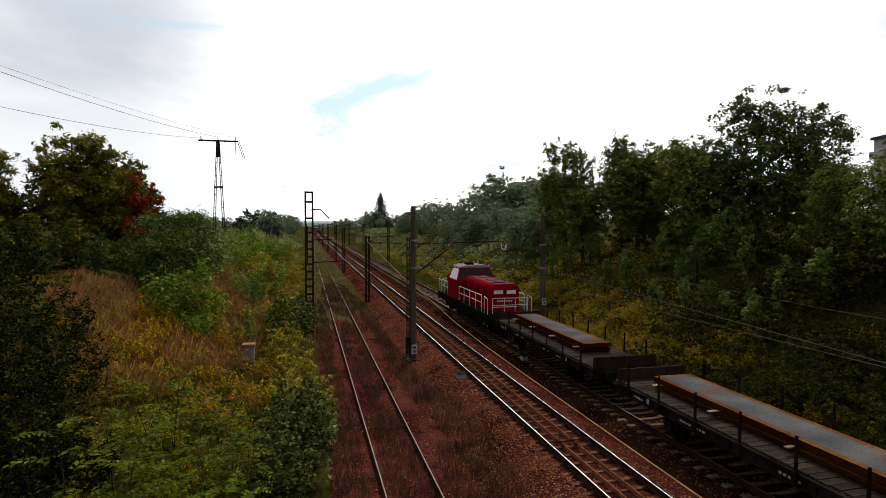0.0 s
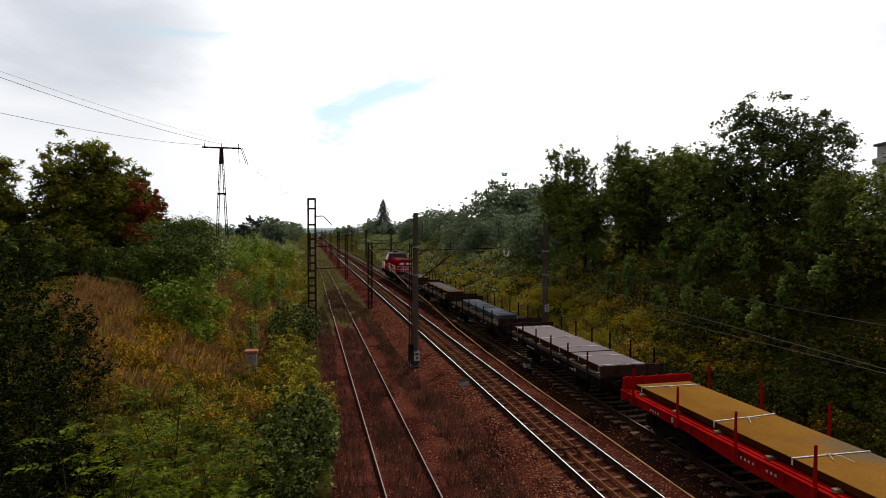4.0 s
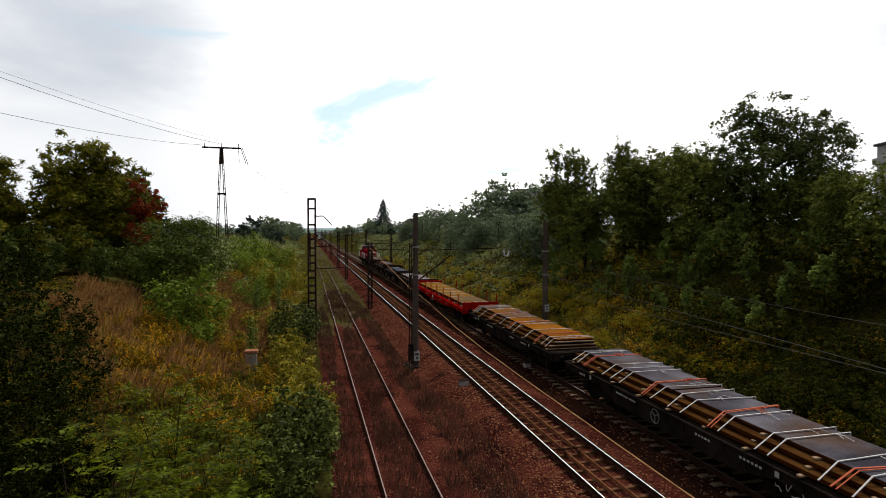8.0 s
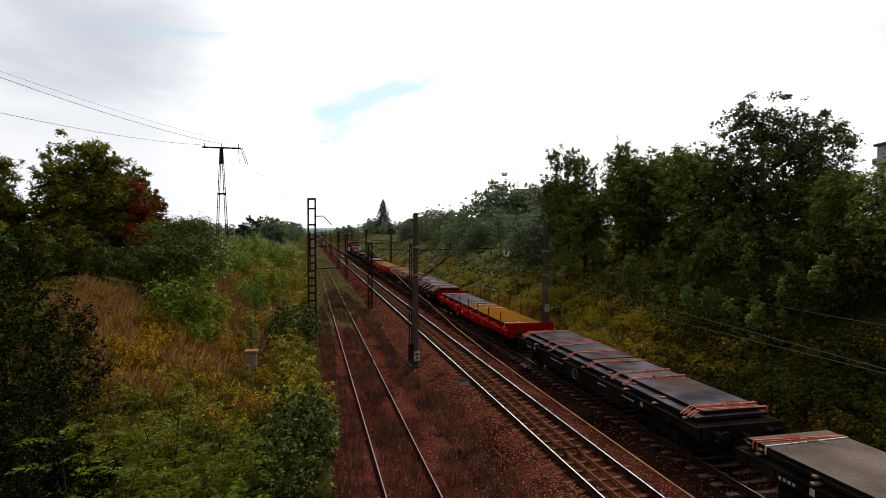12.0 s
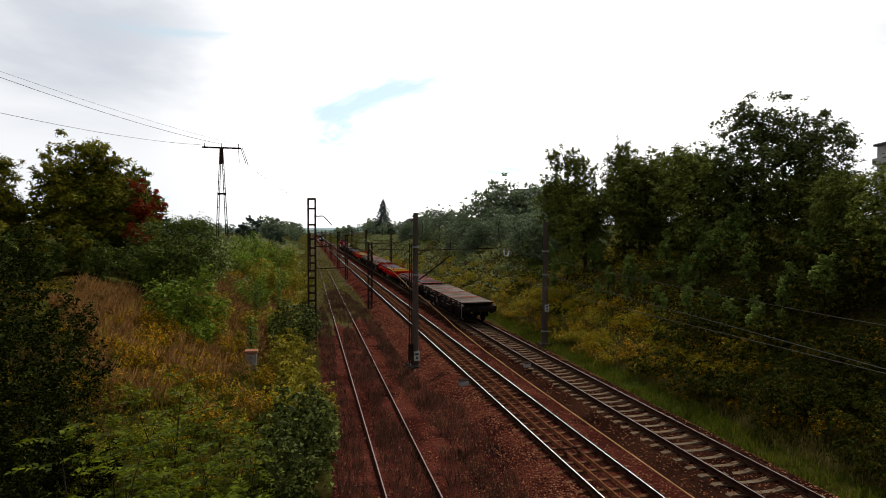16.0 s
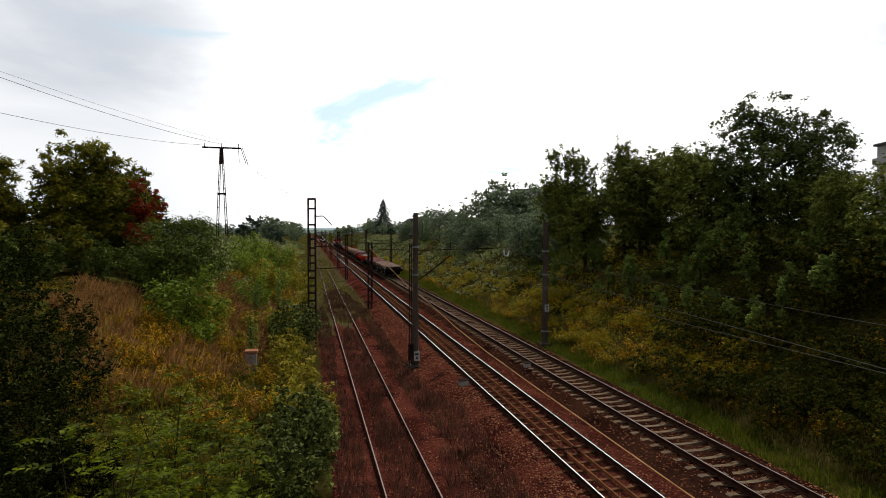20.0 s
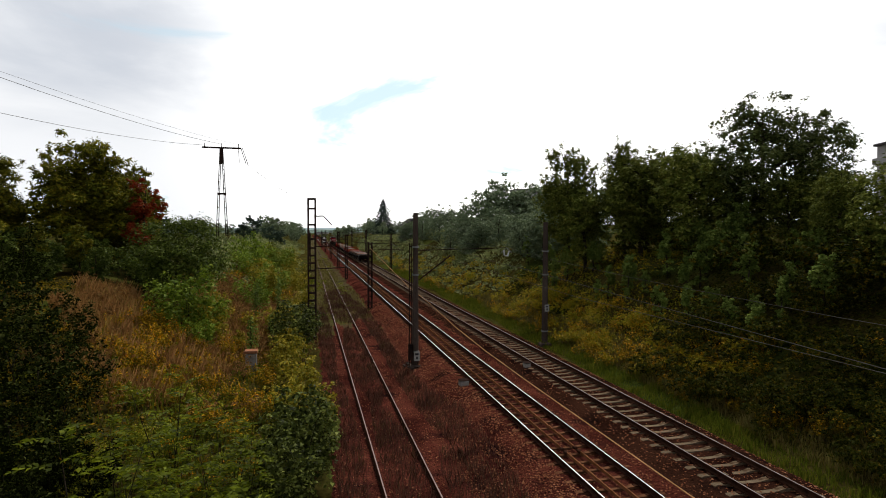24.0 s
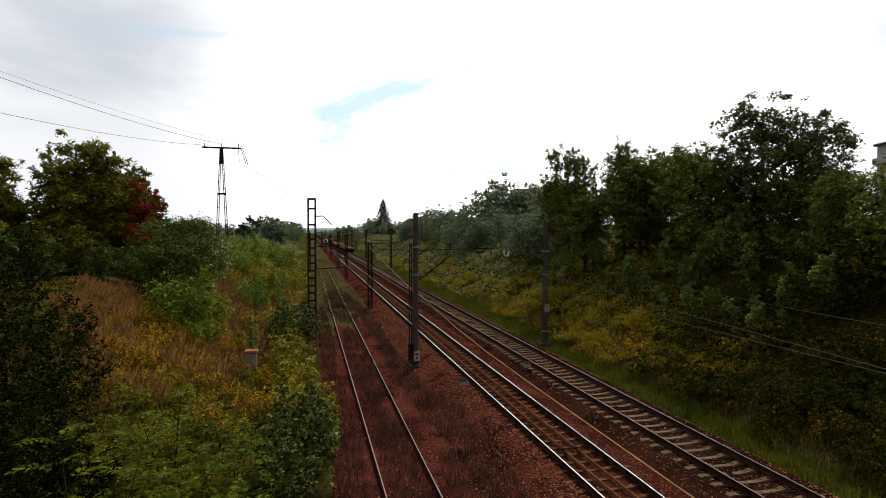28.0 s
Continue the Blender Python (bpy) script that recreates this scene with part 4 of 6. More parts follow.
def shrub(name, label, category, seed, height, width, stems, per, size, material, group="", lean=1.0, side=0.10, flowers=None, shown=0, slim=0.34, low=0.15, corners=3, tuft=13):
    """Arching stems from one root with leaves along them; flowers: a material for plumes at the tips."""
    rng = np.random.default_rng(seed)
    t = thing(name, label, category, group)
    a, q = rng.uniform(0, math.tau, stems), rng.random(stems) ** 0.5
    base = np.stack((np.cos(a) * q * width * 0.25, np.sin(a) * q * width * 0.25, np.zeros(stems)), -1)
    r = width / 2 * (0.25 + 0.75 * q) * lean
    h = height * rng.uniform(0.55, 1.05, stems) * (1 - 0.35 * q * q)
    b = a + rng.normal(0, 0.4, stems)
    tip = np.stack((np.cos(b) * r, np.sin(b) * r, h), -1)
    nodes = max(2, round(per / tuft))
    u = low + (1 - low) * (np.arange(nodes)[None] + rng.uniform(0.5, 1.0, (stems, nodes))) / nodes
    pos = base[:, None] + (tip - base)[:, None] * u[..., None]
    pos[..., 2] += 0.6 * h[:, None] * u * (1 - u)
    pos = pos + rng.normal(size=pos.shape) * (0.35 * side * width)
    rad = side * width * (1.25 - 0.6 * u) * rng.uniform(0.7, 1.25, u.shape)
    v = clumps(rng, pos.reshape(-1, 3), rad.ravel(), max(5, per // nodes), size, slim, 1.0, corners)
    ob = new("leaves", array_mesh("leaves", v, np.arange(len(v)).reshape(-1, corners), material)); ob.parent = t
    if flowers:
        k = max(per // 2, 6)
        w = rng.random((stems, k))
        fp = tip[:, None] + np.array((0, 0, 1.0)) * (w * 0.2 * height)[..., None] - np.array((0, 0, 0.08 * height))
        fo = unit(rng.normal(size=(stems, k, 3)))
        fp = fp + fo * (0.09 * height * (1.1 - w))[..., None]
        v = leaf_quads(rng, fp.reshape(-1, 3), fo.reshape(-1, 3), size * 0.68, 0.4, corners=3)
        ob = new("flower_plume", array_mesh("flower_plume", v, np.arange(len(v)).reshape(-1, 3), flowers)); ob.parent = t; tagged(ob, kind="stuff")
    for i in range(max(shown, 1)):
        m = (base[i] + tip[i]) / 2 + np.array((0, 0, 0.15 * h[i]))
        bm = bmesh.new(); path_rod(bm, [base[i] - (0, 0, 0.15), m, tip[i]], [0.02 * height / 3 + 0.006, 0.012 * height / 3 + 0.004, 0.004], 5); part("stem", bm, BARK, t)
    return t


def place(proto, spots, sink=0.1):
    """The first spot takes the thing itself, the others copies: (x, y, size, turn)."""
    for i, (x, y, s, rz) in enumerate(spots):
        m = pose(x, y, ground_z(x, y) - sink, 0, 0, rz) @ Matrix.Diagonal((s, s, s, 1))
        if i == 0:
            proto.matrix_basis = m
        else:
            copy_thing(proto, m)


def belt(n, xr, yr, sr, seed):
    rng = np.random.default_rng(seed)
    return [(rng.uniform(*xr), rng.uniform(*yr), rng.uniform(*sr), rng.uniform(0, 360)) for _ in range(n)]


# left side: the maple group, the reddening tree, bushes
place(tree("maple_tree", "broad dark green maple beginning to yellow", "tree", 1, 11.2, 8.6, -0.3, 80, 1350, 24, 0.205, LEAF_MAPLE, 0.22, "trees on the left bank", 1.4, 0.1, 0.3, 1.0, 9, 0.4, 0.35),
      [(-16.0, 46.4, 0.97, 65), (-21.4, 43.6, 0.88, 140), (-14.6, 49.8, 0.82, 200)])
place(tree("reddening_tree", "small maple turning red beside green trees", "tree", 2, 8.2, 3.6, 1.0, 14, 180, 30, 0.2, LEAF_RED, 0.14, "", 0.7, 0.16), [(-11.9, 46.3, 0.92, 0), (-24.6, 54.5, 0.72, 90)])
place(tree("columnar_tree", "slender dark tree beside the maple", "tree", 3, 10.5, 4.2, 0.2, 16, 260, 32, 0.22, LEAF_MAPLE, 0.16, "trees on the left bank", 1.5, 0.2), [(-13.6, 51.5, 0.92, 0), (-17.6, 36.5, 0.6, 70), (-20.4, 38.0, 0.82, 160), (-14.2, 40.5, 0.42, 40), (-16.0, 38.8, 0.46, 200), (-22.9, 50.5, 0.84, 20), (-20.8, 45.5, 0.72, 110), (-23.6, 47.5, 0.7, 310)])
place(tree("round_bush", "dense round dark green bush", "bush", 4, 4.9, 7.0, 0.0, 30, 620, 24, 0.15, LEAF_BUSH, 0.08, "bushes on the left bank", 0.7, 0.1, 0.4, 0.6, 5), [(-8.3, 39.2, 1.0, 0)])
# bushes added in darker leaves to make the deep shade below the maple
place(tree("thicket_bush", "dark-leaved bush added for the shade under the maple", "bush", 24, 4.2, 5.6, -0.4, 18, 240, 20, 0.2, LEAF_BUSH, 0.07, "bushes under the maple", 0.8, 0.12, 0.4, 0.7, 4), [(-16.5, 33.0, 0.7, 100), (-14.4, 42.6, 1.0, 200), (-17.5, 42.6, 1.1, 300), (-11.6, 44.6, 0.95, 60), (-13.0, 39.8, 0.7, 150), (-19.5, 41.5, 1.0, 20), (-16.2, 39.2, 0.85, 80), (-19.0, 36.5, 0.9, 250), (-10.6, 43.0, 0.7, 10), (-17.8, 30.6, 0.75, 330), (-15.2, 36.6, 0.62, 45)])
place(shrub("fresh_shrub", "bright green leafy shrub among dry grass", "shrub", 5, 3.3, 3.3, 34, 90, 0.17, LEAF_FRESH, "shrubs on the left bank", 1.0, 0.14, None, 4, corners=4), [(-6.3, 32.2, 1.18, 0), (-5.4, 30.4, 0.5, 90), (-4.4, 47, 0.8, 30), (-3.4, 58, 0.9, 150), (-6.0, 66, 1.1, 10), (-7.5, 75, 1.3, 80), (-4.0, 84, 1.2, 200)])
place(shrub("slender_poplar", "thin young poplar sapling", "sapling", 6, 3.4, 0.8, 7, 110, 0.12, LEAF_MID, "saplings on the left bank", 0.5, 0.22, None, 2), [(-2.9, 31.6, 0.95, 0), (-2.2, 36.5, 0.9, 60), (-3.6, 42, 1.1, 160), (-2.6, 52, 1.2, 220)])
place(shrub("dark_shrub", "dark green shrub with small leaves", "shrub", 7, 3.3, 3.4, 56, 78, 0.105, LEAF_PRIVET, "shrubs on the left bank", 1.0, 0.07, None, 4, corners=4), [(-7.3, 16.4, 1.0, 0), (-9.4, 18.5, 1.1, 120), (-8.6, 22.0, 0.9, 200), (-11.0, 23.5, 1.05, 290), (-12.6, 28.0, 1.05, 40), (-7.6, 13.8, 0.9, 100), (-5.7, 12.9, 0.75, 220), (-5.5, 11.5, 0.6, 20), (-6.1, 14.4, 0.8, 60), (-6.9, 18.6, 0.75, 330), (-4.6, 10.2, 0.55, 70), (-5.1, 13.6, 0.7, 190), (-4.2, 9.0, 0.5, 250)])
place(shrub("verge_bush", "bluish green broad-leaved bush beside the siding", "bush", 8, 3.1, 2.4, 46, 80, 0.135, LEAF_BLUE, "bushes beside the siding", 1.1, 0.13, None, 4, 0.42, corners=4), [(-0.25, 16.9, 1.0, 0), (-0.75, 34.9, 1.15, 80), (-0.2, 41.5, 0.9, 200), (-0.55, 14.9, 0.8, 130), (-0.1, 18.6, 0.8, 250)])
place(shrub("yellowing_shrub", "yellow-green shrub at the edge of the siding", "shrub", 9, 2.5, 2.0, 26, 70, 0.13, LEAF_YELLOW, "shrubs on the left bank", 1.0, 0.13, None, 2, corners=4), [(0.05, 20.6, 1.0, 0), (-1.0, 22.5, 0.8, 50), (-0.5, 24.6, 1.0, 20), (-0.7, 28.0, 1.1, 210), (-1.2, 31.5, 1.0, 80), (-1.8, 38.5, 1.0, 120), (-1.2, 46, 1.1, 190), (-2.0, 62, 1.3, 30), (-0.6, 56, 0.9, 60), (-2.6, 71, 1.4, 100), (-1.0, 82, 1.3, 10)] + belt(8, (-6, -2), (31, 40), (0.7, 1.1), 59) + belt(8, (-9, -0.9), (52, 110), (1.0, 1.8), 47))


def ash_sapling(seed, height, stems):
    """Upright stems that carry feathered leaves of paired leaflets."""
    rng = np.random.default_rng(seed)
    t = thing("ash_sapling", "bright green ash sapling with feathered leaves", "sapling", "ash saplings below the bridge")
    vs = []
    for q in range(stems):
        a, lean = q * 2.4 + rng.normal(0, 0.3), rng.uniform(0.05, 0.35)
        h = height * rng.uniform(0.5, 1.0)
        base = np.array((rng.normal(0, 0.2), rng.normal(0, 0.2), 0.0))
        tip = base + np.array((math.cos(a) * lean * h, math.sin(a) * lean * h, h))
        bm = bmesh.new(); path_rod(bm, [base, (base + tip) / 2 + (0, 0, 0.05), tip], [0.018, 0.012, 0.004], 5); part("stem", bm, BARK, t)
        for k in range(8):
            u = 0.5 + 0.5 * (k / 7) ** 0.6
            p = base + (tip - base) * u
            b = k * 2.4 + rng.normal(0, 0.25)
            rise = 0.25 + 0.75 * (u - 0.5) * 2 * rng.uniform(0.6, 1.1)
            out = np.array((math.cos(b), math.sin(b), rise))
            out /= np.linalg.norm(out)
            side = np.cross(out, (0, 0, 1)); side /= np.linalg.norm(side)
            fl = rng.uniform(0.45, 0.85) * (1.1 - 0.3 * u)
            for j in range(7):
                w = 0.22 + 0.78 * j / 6
                c = p + out * fl * w + np.array((0, 0, -0.42 * fl * w * w))
                for s in (-1, 1):
                    d = side * s * 0.9 + out * (0.35 + 0.5 * w) + np.array((0, 0, -0.25 * w + rng.normal(0, 0.12)))
                    d /= np.linalg.norm(d)
                    wd = np.cross(d, (0, 0, 1)); wd /= np.linalg.norm(wd)
                    wd = wd + np.array((0, 0, rng.normal(0, 0.3)))
                    ll = 0.19 * (1 - 0.35 * w) * rng.uniform(0.8, 1.2)
                    vs += [c, c + d * ll * 0.5 + wd * ll * 0.2, c + d * ll - np.array((0, 0, 0.03)), c + d * ll * 0.5 - wd * ll * 0.2]
    ob = new("leaves", array_mesh("leaves", np.array(vs), np.arange(len(vs)).reshape(-1, 4), LEAF_ASH)); ob.parent = t
    return t


ash_spots = [(x, y, s, r) for x, y, s, r in belt(24, (-4.6, -0.9), (9.2, 17.5), (0.6, 1.2), 21) if x > -0.36 * y]
for k in range(2):
    place(ash_sapling(30 + k, 2.7, 5), [s for i, s in enumerate(ash_spots) if i % 2 == k])

# low growth of the left bank
place(shrub("goldenrod_clump", "clump of yellow goldenrod", "wild flowers", 10, 1.35, 1.5, 22, 24, 0.115, LEAF_OLIVE, "goldenrod on the left bank", 0.9, 0.08, LEAF_GOLD, 1, 0.16),
      belt(60, (-8.8, -1.2), (15, 36), (0.7, 1.3), 41) + belt(20, (-7.4, -3.2), (23.5, 29.5), (0.9, 1.35), 103) + belt(26, (-9.5, -2.0), (21, 35), (0.7, 1.1), 40) + belt(34, (-8, -0.3), (36, 90), (0.9, 1.7), 42) + belt(16, (-0.7, 0.25), (13, 60), (0.5, 0.8), 48))
place(shrub("weed_clump", "clump of low green weeds", "weeds", 11, 1.2, 1.9, 26, 25, 0.13, LEAF_WEED, "weeds on the left bank", 1.0, 0.12, None, 1, 0.25),
      belt(34, (-11, -1.0), (13, 36), (0.6, 1.2), 43) + belt(46, (-7.5, -0.8), (13, 25), (0.7, 1.2), 70) + belt(30, (0.4, 4.6), (66, 170), (0.5, 0.9), 75) + belt(24, (-9, -0.3), (40, 120), (0.9, 1.9), 44))
place(shrub("dry_herb", "dry reddish brown herb stalks", "weeds", 23, 1.3, 1.4, 24, 26, 0.08, HERB, "dry herbs on the left bank", 0.8, 0.07, None, 1, 0.2), belt(26, (-9, -1.0), (19, 34), (0.6, 1.2), 45) + belt(34, (-7, -1.0), (33, 72), (0.9, 1.5), 46) + belt(30, (-9, -2), (40, 75), (1.1, 1.8), 104) + belt(22, (-0.6, 0.4), (12, 56), (0.4, 0.7), 49) + belt(26, (-12.5, -5.0), (25, 38), (0.6, 1.1), 71))

# right bank: shrubs on the slope
place(shrub("bank_shrub", "yellow-green shrub on the bank", "shrub", 12, 1.7, 2.8, 38, 52, 0.11, LEAF_BANK, "shrubs on the right bank", 1.1, 0.09, None, 1, tuft=22),
      belt(64, (16.0, 19.6), (20, 50), (0.55, 0.95), 51) + belt(14, (18.0, 20.5), (38, 62), (0.7, 1.0), 57) + belt(34, (16.4, 20.5), (48, 130), (0.7, 1.15), 52))
place(shrub("bramble", "dark green bramble on the bank, leaves dimmed for vignette", "bramble", 13, 1.5, 2.8, 34, 56, 0.11, LEAF_BRAMBLE_DIM, "brambles on the right bank", 1.3, 0.085, None, 1, tuft=26), belt(34, (16.0, 23), (8, 26), (0.7, 1.2), 53) + belt(8, (17.5, 23), (30, 52), (0.7, 1.1), 58) + belt(28, (15.9, 19.5), (10.5, 18), (0.6, 1.0), 89) + belt(20, (18.2, 22.4), (15, 25), (0.8, 1.25), 110) + belt(14, (21.5, 27), (13, 40), (1.4, 2.0), 56))
place(shrub("bank_goldenrod", "yellow goldenrod at the foot of the bank", "wild flowers", 14, 1.2, 1.5, 20, 22, 0.115, LEAF_OLIVE, "goldenrod at the foot of the bank", 0.9, 0.08, LEAF_GOLD, 1, 0.16), belt(26, (15.5, 17.0), (22, 110), (0.7, 1.2), 54) + belt(46, (16.0, 20.5), (14, 36), (0.7, 1.2), 55) + belt(18, (15.7, 17.6), (12.5, 30), (0.5, 0.9), 105) + belt(26, (15.4, 17.0), (21, 46), (0.8, 1.15), 106) + belt(34, (16.6, 19.8), (17, 44), (0.8, 1.2), 109) + belt(40, (16, 20.5), (33, 120), (0.8, 1.3), 72))

# right bank: trees
place(tree("alder_tree", "dark green alder beside the railway", "tree", 15, 8.6, 6.2, 0.0, 20, 420, 27, 0.2, LEAF_DARK, 0.16, "alders beside the railway", 1.2, 0.18, 0.42, 0.35, 9, 0.36, 0.4),
      [(24.6, 38.5, 1.1, 0), (24.6, 32.6, 0.93, 90), (22.2, 42.5, 0.8, 200), (27.4, 36.0, 0.95, 130), (25.8, 23.0, 0.6, 40), (28.4, 19.0, 0.5, 260), (24.2, 18.5, 0.7, 310), (27.8, 42.5, 0.9, 20), (27.2, 31.5, 0.66, 77), (28.0, 28.0, 0.62, 140), (30.6, 28.0, 0.72, 200), (29.0, 47.0, 0.8, 50), (31.6, 45.0, 0.8, 130)])
place(tree("young_maple", "green young maple, leaves paled as if lit from above", "tree", 16, 5.2, 2.3, 0.0, 16, 115, 26, 0.185, LEAF_MID, 0.07, "trees on the right bank", 1.6, 0.2, 0.4),
      belt(16, (19.4, 21.0), (20, 48), (0.5, 0.8), 107) + belt(13, (20.8, 22.4), (19, 46), (0.6, 0.95), 101) + belt(12, (22.4, 24.6), (16, 44), (0.7, 1.05), 102) + [(21.4, 48.0, 0.9, 40), (21.8, 54.0, 1.0, 110), (25.4, 29.2, 1.2, 190)])
place(tree("spreading_tree", "tall spreading tree with an open dark crown", "tree", 17, 11.7, 13.4, -1.0, 96, 1050, 26, 0.21, LEAF_GREY, 0.22, "", 0.5, 0.06, 0.2, 0.3, 26, 0.42, 0.15), [(29.2, 31.6, 0.98, 30)])
place(tree("poplar_tree", "upright poplar with pointed branches", "tree", 18, 11.3, 5.8, 0.2, 30, 420, 46, 0.2, LEAF_DARK, 0.18, "trees on the right bank", 2.6, 0.24, 0.36, 0.5, 9, 0.36, 0.62), [(21.9, 45.2, 1.0, 0), (25.2, 41.8, 0.84, 120)])

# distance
place(tree("lineside_tree", "bushy hazy green tree beside the line", "tree", 19, 9.0, 8.4, -0.4, 26, 180, 14, 0.4, LEAF_FAR_HAZED, 0.2, "trees along the line", 0.6, 0.12, 0.44, 0.5, 3),
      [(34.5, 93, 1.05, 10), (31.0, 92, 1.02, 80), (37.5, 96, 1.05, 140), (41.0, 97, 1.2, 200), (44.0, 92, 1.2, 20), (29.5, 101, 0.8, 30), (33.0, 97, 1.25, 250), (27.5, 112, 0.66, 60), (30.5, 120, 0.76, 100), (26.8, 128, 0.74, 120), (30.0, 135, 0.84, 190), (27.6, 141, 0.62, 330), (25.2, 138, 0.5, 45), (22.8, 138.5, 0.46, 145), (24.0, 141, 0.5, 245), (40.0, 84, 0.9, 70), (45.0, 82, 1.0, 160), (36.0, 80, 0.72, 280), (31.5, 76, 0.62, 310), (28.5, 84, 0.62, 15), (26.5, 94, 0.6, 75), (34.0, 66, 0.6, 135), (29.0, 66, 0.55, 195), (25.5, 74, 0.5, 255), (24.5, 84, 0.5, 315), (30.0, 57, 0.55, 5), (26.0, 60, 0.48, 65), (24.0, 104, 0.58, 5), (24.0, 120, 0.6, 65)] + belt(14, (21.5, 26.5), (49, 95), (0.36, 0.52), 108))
place(tree("distant_tree", "hazy green tree in the distance", "tree", 25, 9.0, 8.6, -0.5, 16, 60, 12, 0.66, LEAF_FAR_HAZED, 0.2, "trees in the distance", 0.6, 0.12, 0.4, 0.5, 3),
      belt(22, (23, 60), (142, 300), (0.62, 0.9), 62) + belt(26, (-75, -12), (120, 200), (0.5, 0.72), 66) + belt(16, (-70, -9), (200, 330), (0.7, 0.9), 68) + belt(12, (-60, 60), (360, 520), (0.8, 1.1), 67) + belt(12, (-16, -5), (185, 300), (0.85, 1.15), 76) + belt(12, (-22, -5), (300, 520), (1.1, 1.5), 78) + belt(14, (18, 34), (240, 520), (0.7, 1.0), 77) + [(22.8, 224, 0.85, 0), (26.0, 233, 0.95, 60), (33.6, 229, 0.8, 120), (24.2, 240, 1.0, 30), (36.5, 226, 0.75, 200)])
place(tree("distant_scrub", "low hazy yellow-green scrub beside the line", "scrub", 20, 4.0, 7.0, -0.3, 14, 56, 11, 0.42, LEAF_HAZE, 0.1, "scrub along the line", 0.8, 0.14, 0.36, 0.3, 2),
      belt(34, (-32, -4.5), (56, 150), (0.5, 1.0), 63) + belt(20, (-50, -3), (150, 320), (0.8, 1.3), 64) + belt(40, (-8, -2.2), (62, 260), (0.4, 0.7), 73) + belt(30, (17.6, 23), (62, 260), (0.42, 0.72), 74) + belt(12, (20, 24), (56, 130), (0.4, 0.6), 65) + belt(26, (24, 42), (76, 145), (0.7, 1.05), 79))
place(tree("distant_pine", "dark pine beside the railway line", "tree", 22, 6.6, 4.8, 1.4, 12, 90, 16, 0.4, LEAF_FIR, 0.15, "trees on the left bank", 0.8, 0.2, 0.34, 0.2, 4), [(-11.2, 126, 1.0, 0), (-7.2, 156, 0.8, 80), (-9.0, 140, 0.85, 150), (-27, 150, 0.8, 30), (-25, 130, 0.85, 0), (-30, 132, 0.9, 200), (-33, 140, 0.95, 0), (-13.5, 128, 0.7, 40)])


def fir(x, y, height, width):
    rng = np.random.default_rng(71)
    z = ground_z(x, y)
    t = thing("fir_tree", "tall dark pointed fir", "tree", at=pose(x, y, z - 0.2))
    bm = bmesh.new(); path_rod(bm, [(0, 0, 0), (0, 0, height * 0.98)], [0.3, 0.04], 8); part("trunk", bm, BARK, t)
    cs, rs = [], []
    for i in range(26):
        u = i / 26
        r = width / 2 * (1 - u) ** 0.8 * rng.uniform(0.8, 1.1)
        for k in range(9):
            a = k * math.tau / 9 + i * 0.7 + rng.normal(0, 0.12)
            ln, dz = r * rng.uniform(0.5, 1.12), rng.normal(0, 0.3)
            for q in (0.35, 0.7, 1.0):
                cs.append((math.cos(a) * ln * q, math.sin(a) * ln * q, height * (0.06 + 0.92 * u) + dz - 0.3 * ln * q * q)); rs.append(0.25 + 0.45 * (1 - u))
    ob = new("crown", crown_mesh(leaf_cloud(rng, cs, rs, 11000, 0.6, 0.7, slim=0.25), LEAF_FIR)); ob.parent = t


fir(29.7, 229.7, 15.2, 11.5)


# grass
def grass(name, label, spots, count, tall, material, seed, bed=False, lean=0.35, wide=0.012):
    """Blades round the spots (x, y, rx, ry)."""
    rng = np.random.default_rng(seed)
    spots = np.asarray(spots, float)
    area = spots[:, 2] * spots[:, 3]
    k = rng.choice(len(spots), count, p=area / area.sum())
    a, q = rng.uniform(0, math.tau, count), rng.random(count) ** 0.5
    x, y = spots[k, 0] + np.cos(a) * q * spots[k, 2], spots[k, 1] + np.sin(a) * q * spots[k, 3]
    z = np.array([bed_z(u) if bed else ground_z(u, v) for u, v in zip(x, y)])
    tuft = np.array([0.5 + 0.9 * (0.5 + noise.noise((u * 0.9, v * 0.9, seed))) for u, v in zip(x, y)])
    h = tall * rng.uniform(0.5, 1.2, count) * tuft
    b = rng.uniform(0, math.tau, count)
    d = np.stack((np.cos(b), np.sin(b), np.zeros(count)), -1)
    s = np.stack((-np.sin(b), np.cos(b), np.zeros(count)), -1)
    p = np.stack((x, y, z - 0.02), -1)
    w = (wide * rng.uniform(0.7, 1.5, count))[:, None]
    upv = np.array((0, 0, 1.0))
    ln = (lean * rng.uniform(0.2, 1.3, count) * h)[:, None]
    m = p + upv * (h * 0.55)[:, None] + d * ln * 0.35
    tip = p + upv * h[:, None] + d * ln
    v = np.stack((p - s * w, p + s * w, m + s * w * 0.8, tip, m - s * w * 0.8), 1).reshape(-1, 3)
    f = np.arange(count * 5).reshape(-1, 5)
    tagged(new(name, array_mesh(name, v, f, material)), label, "grass", kind="stuff")


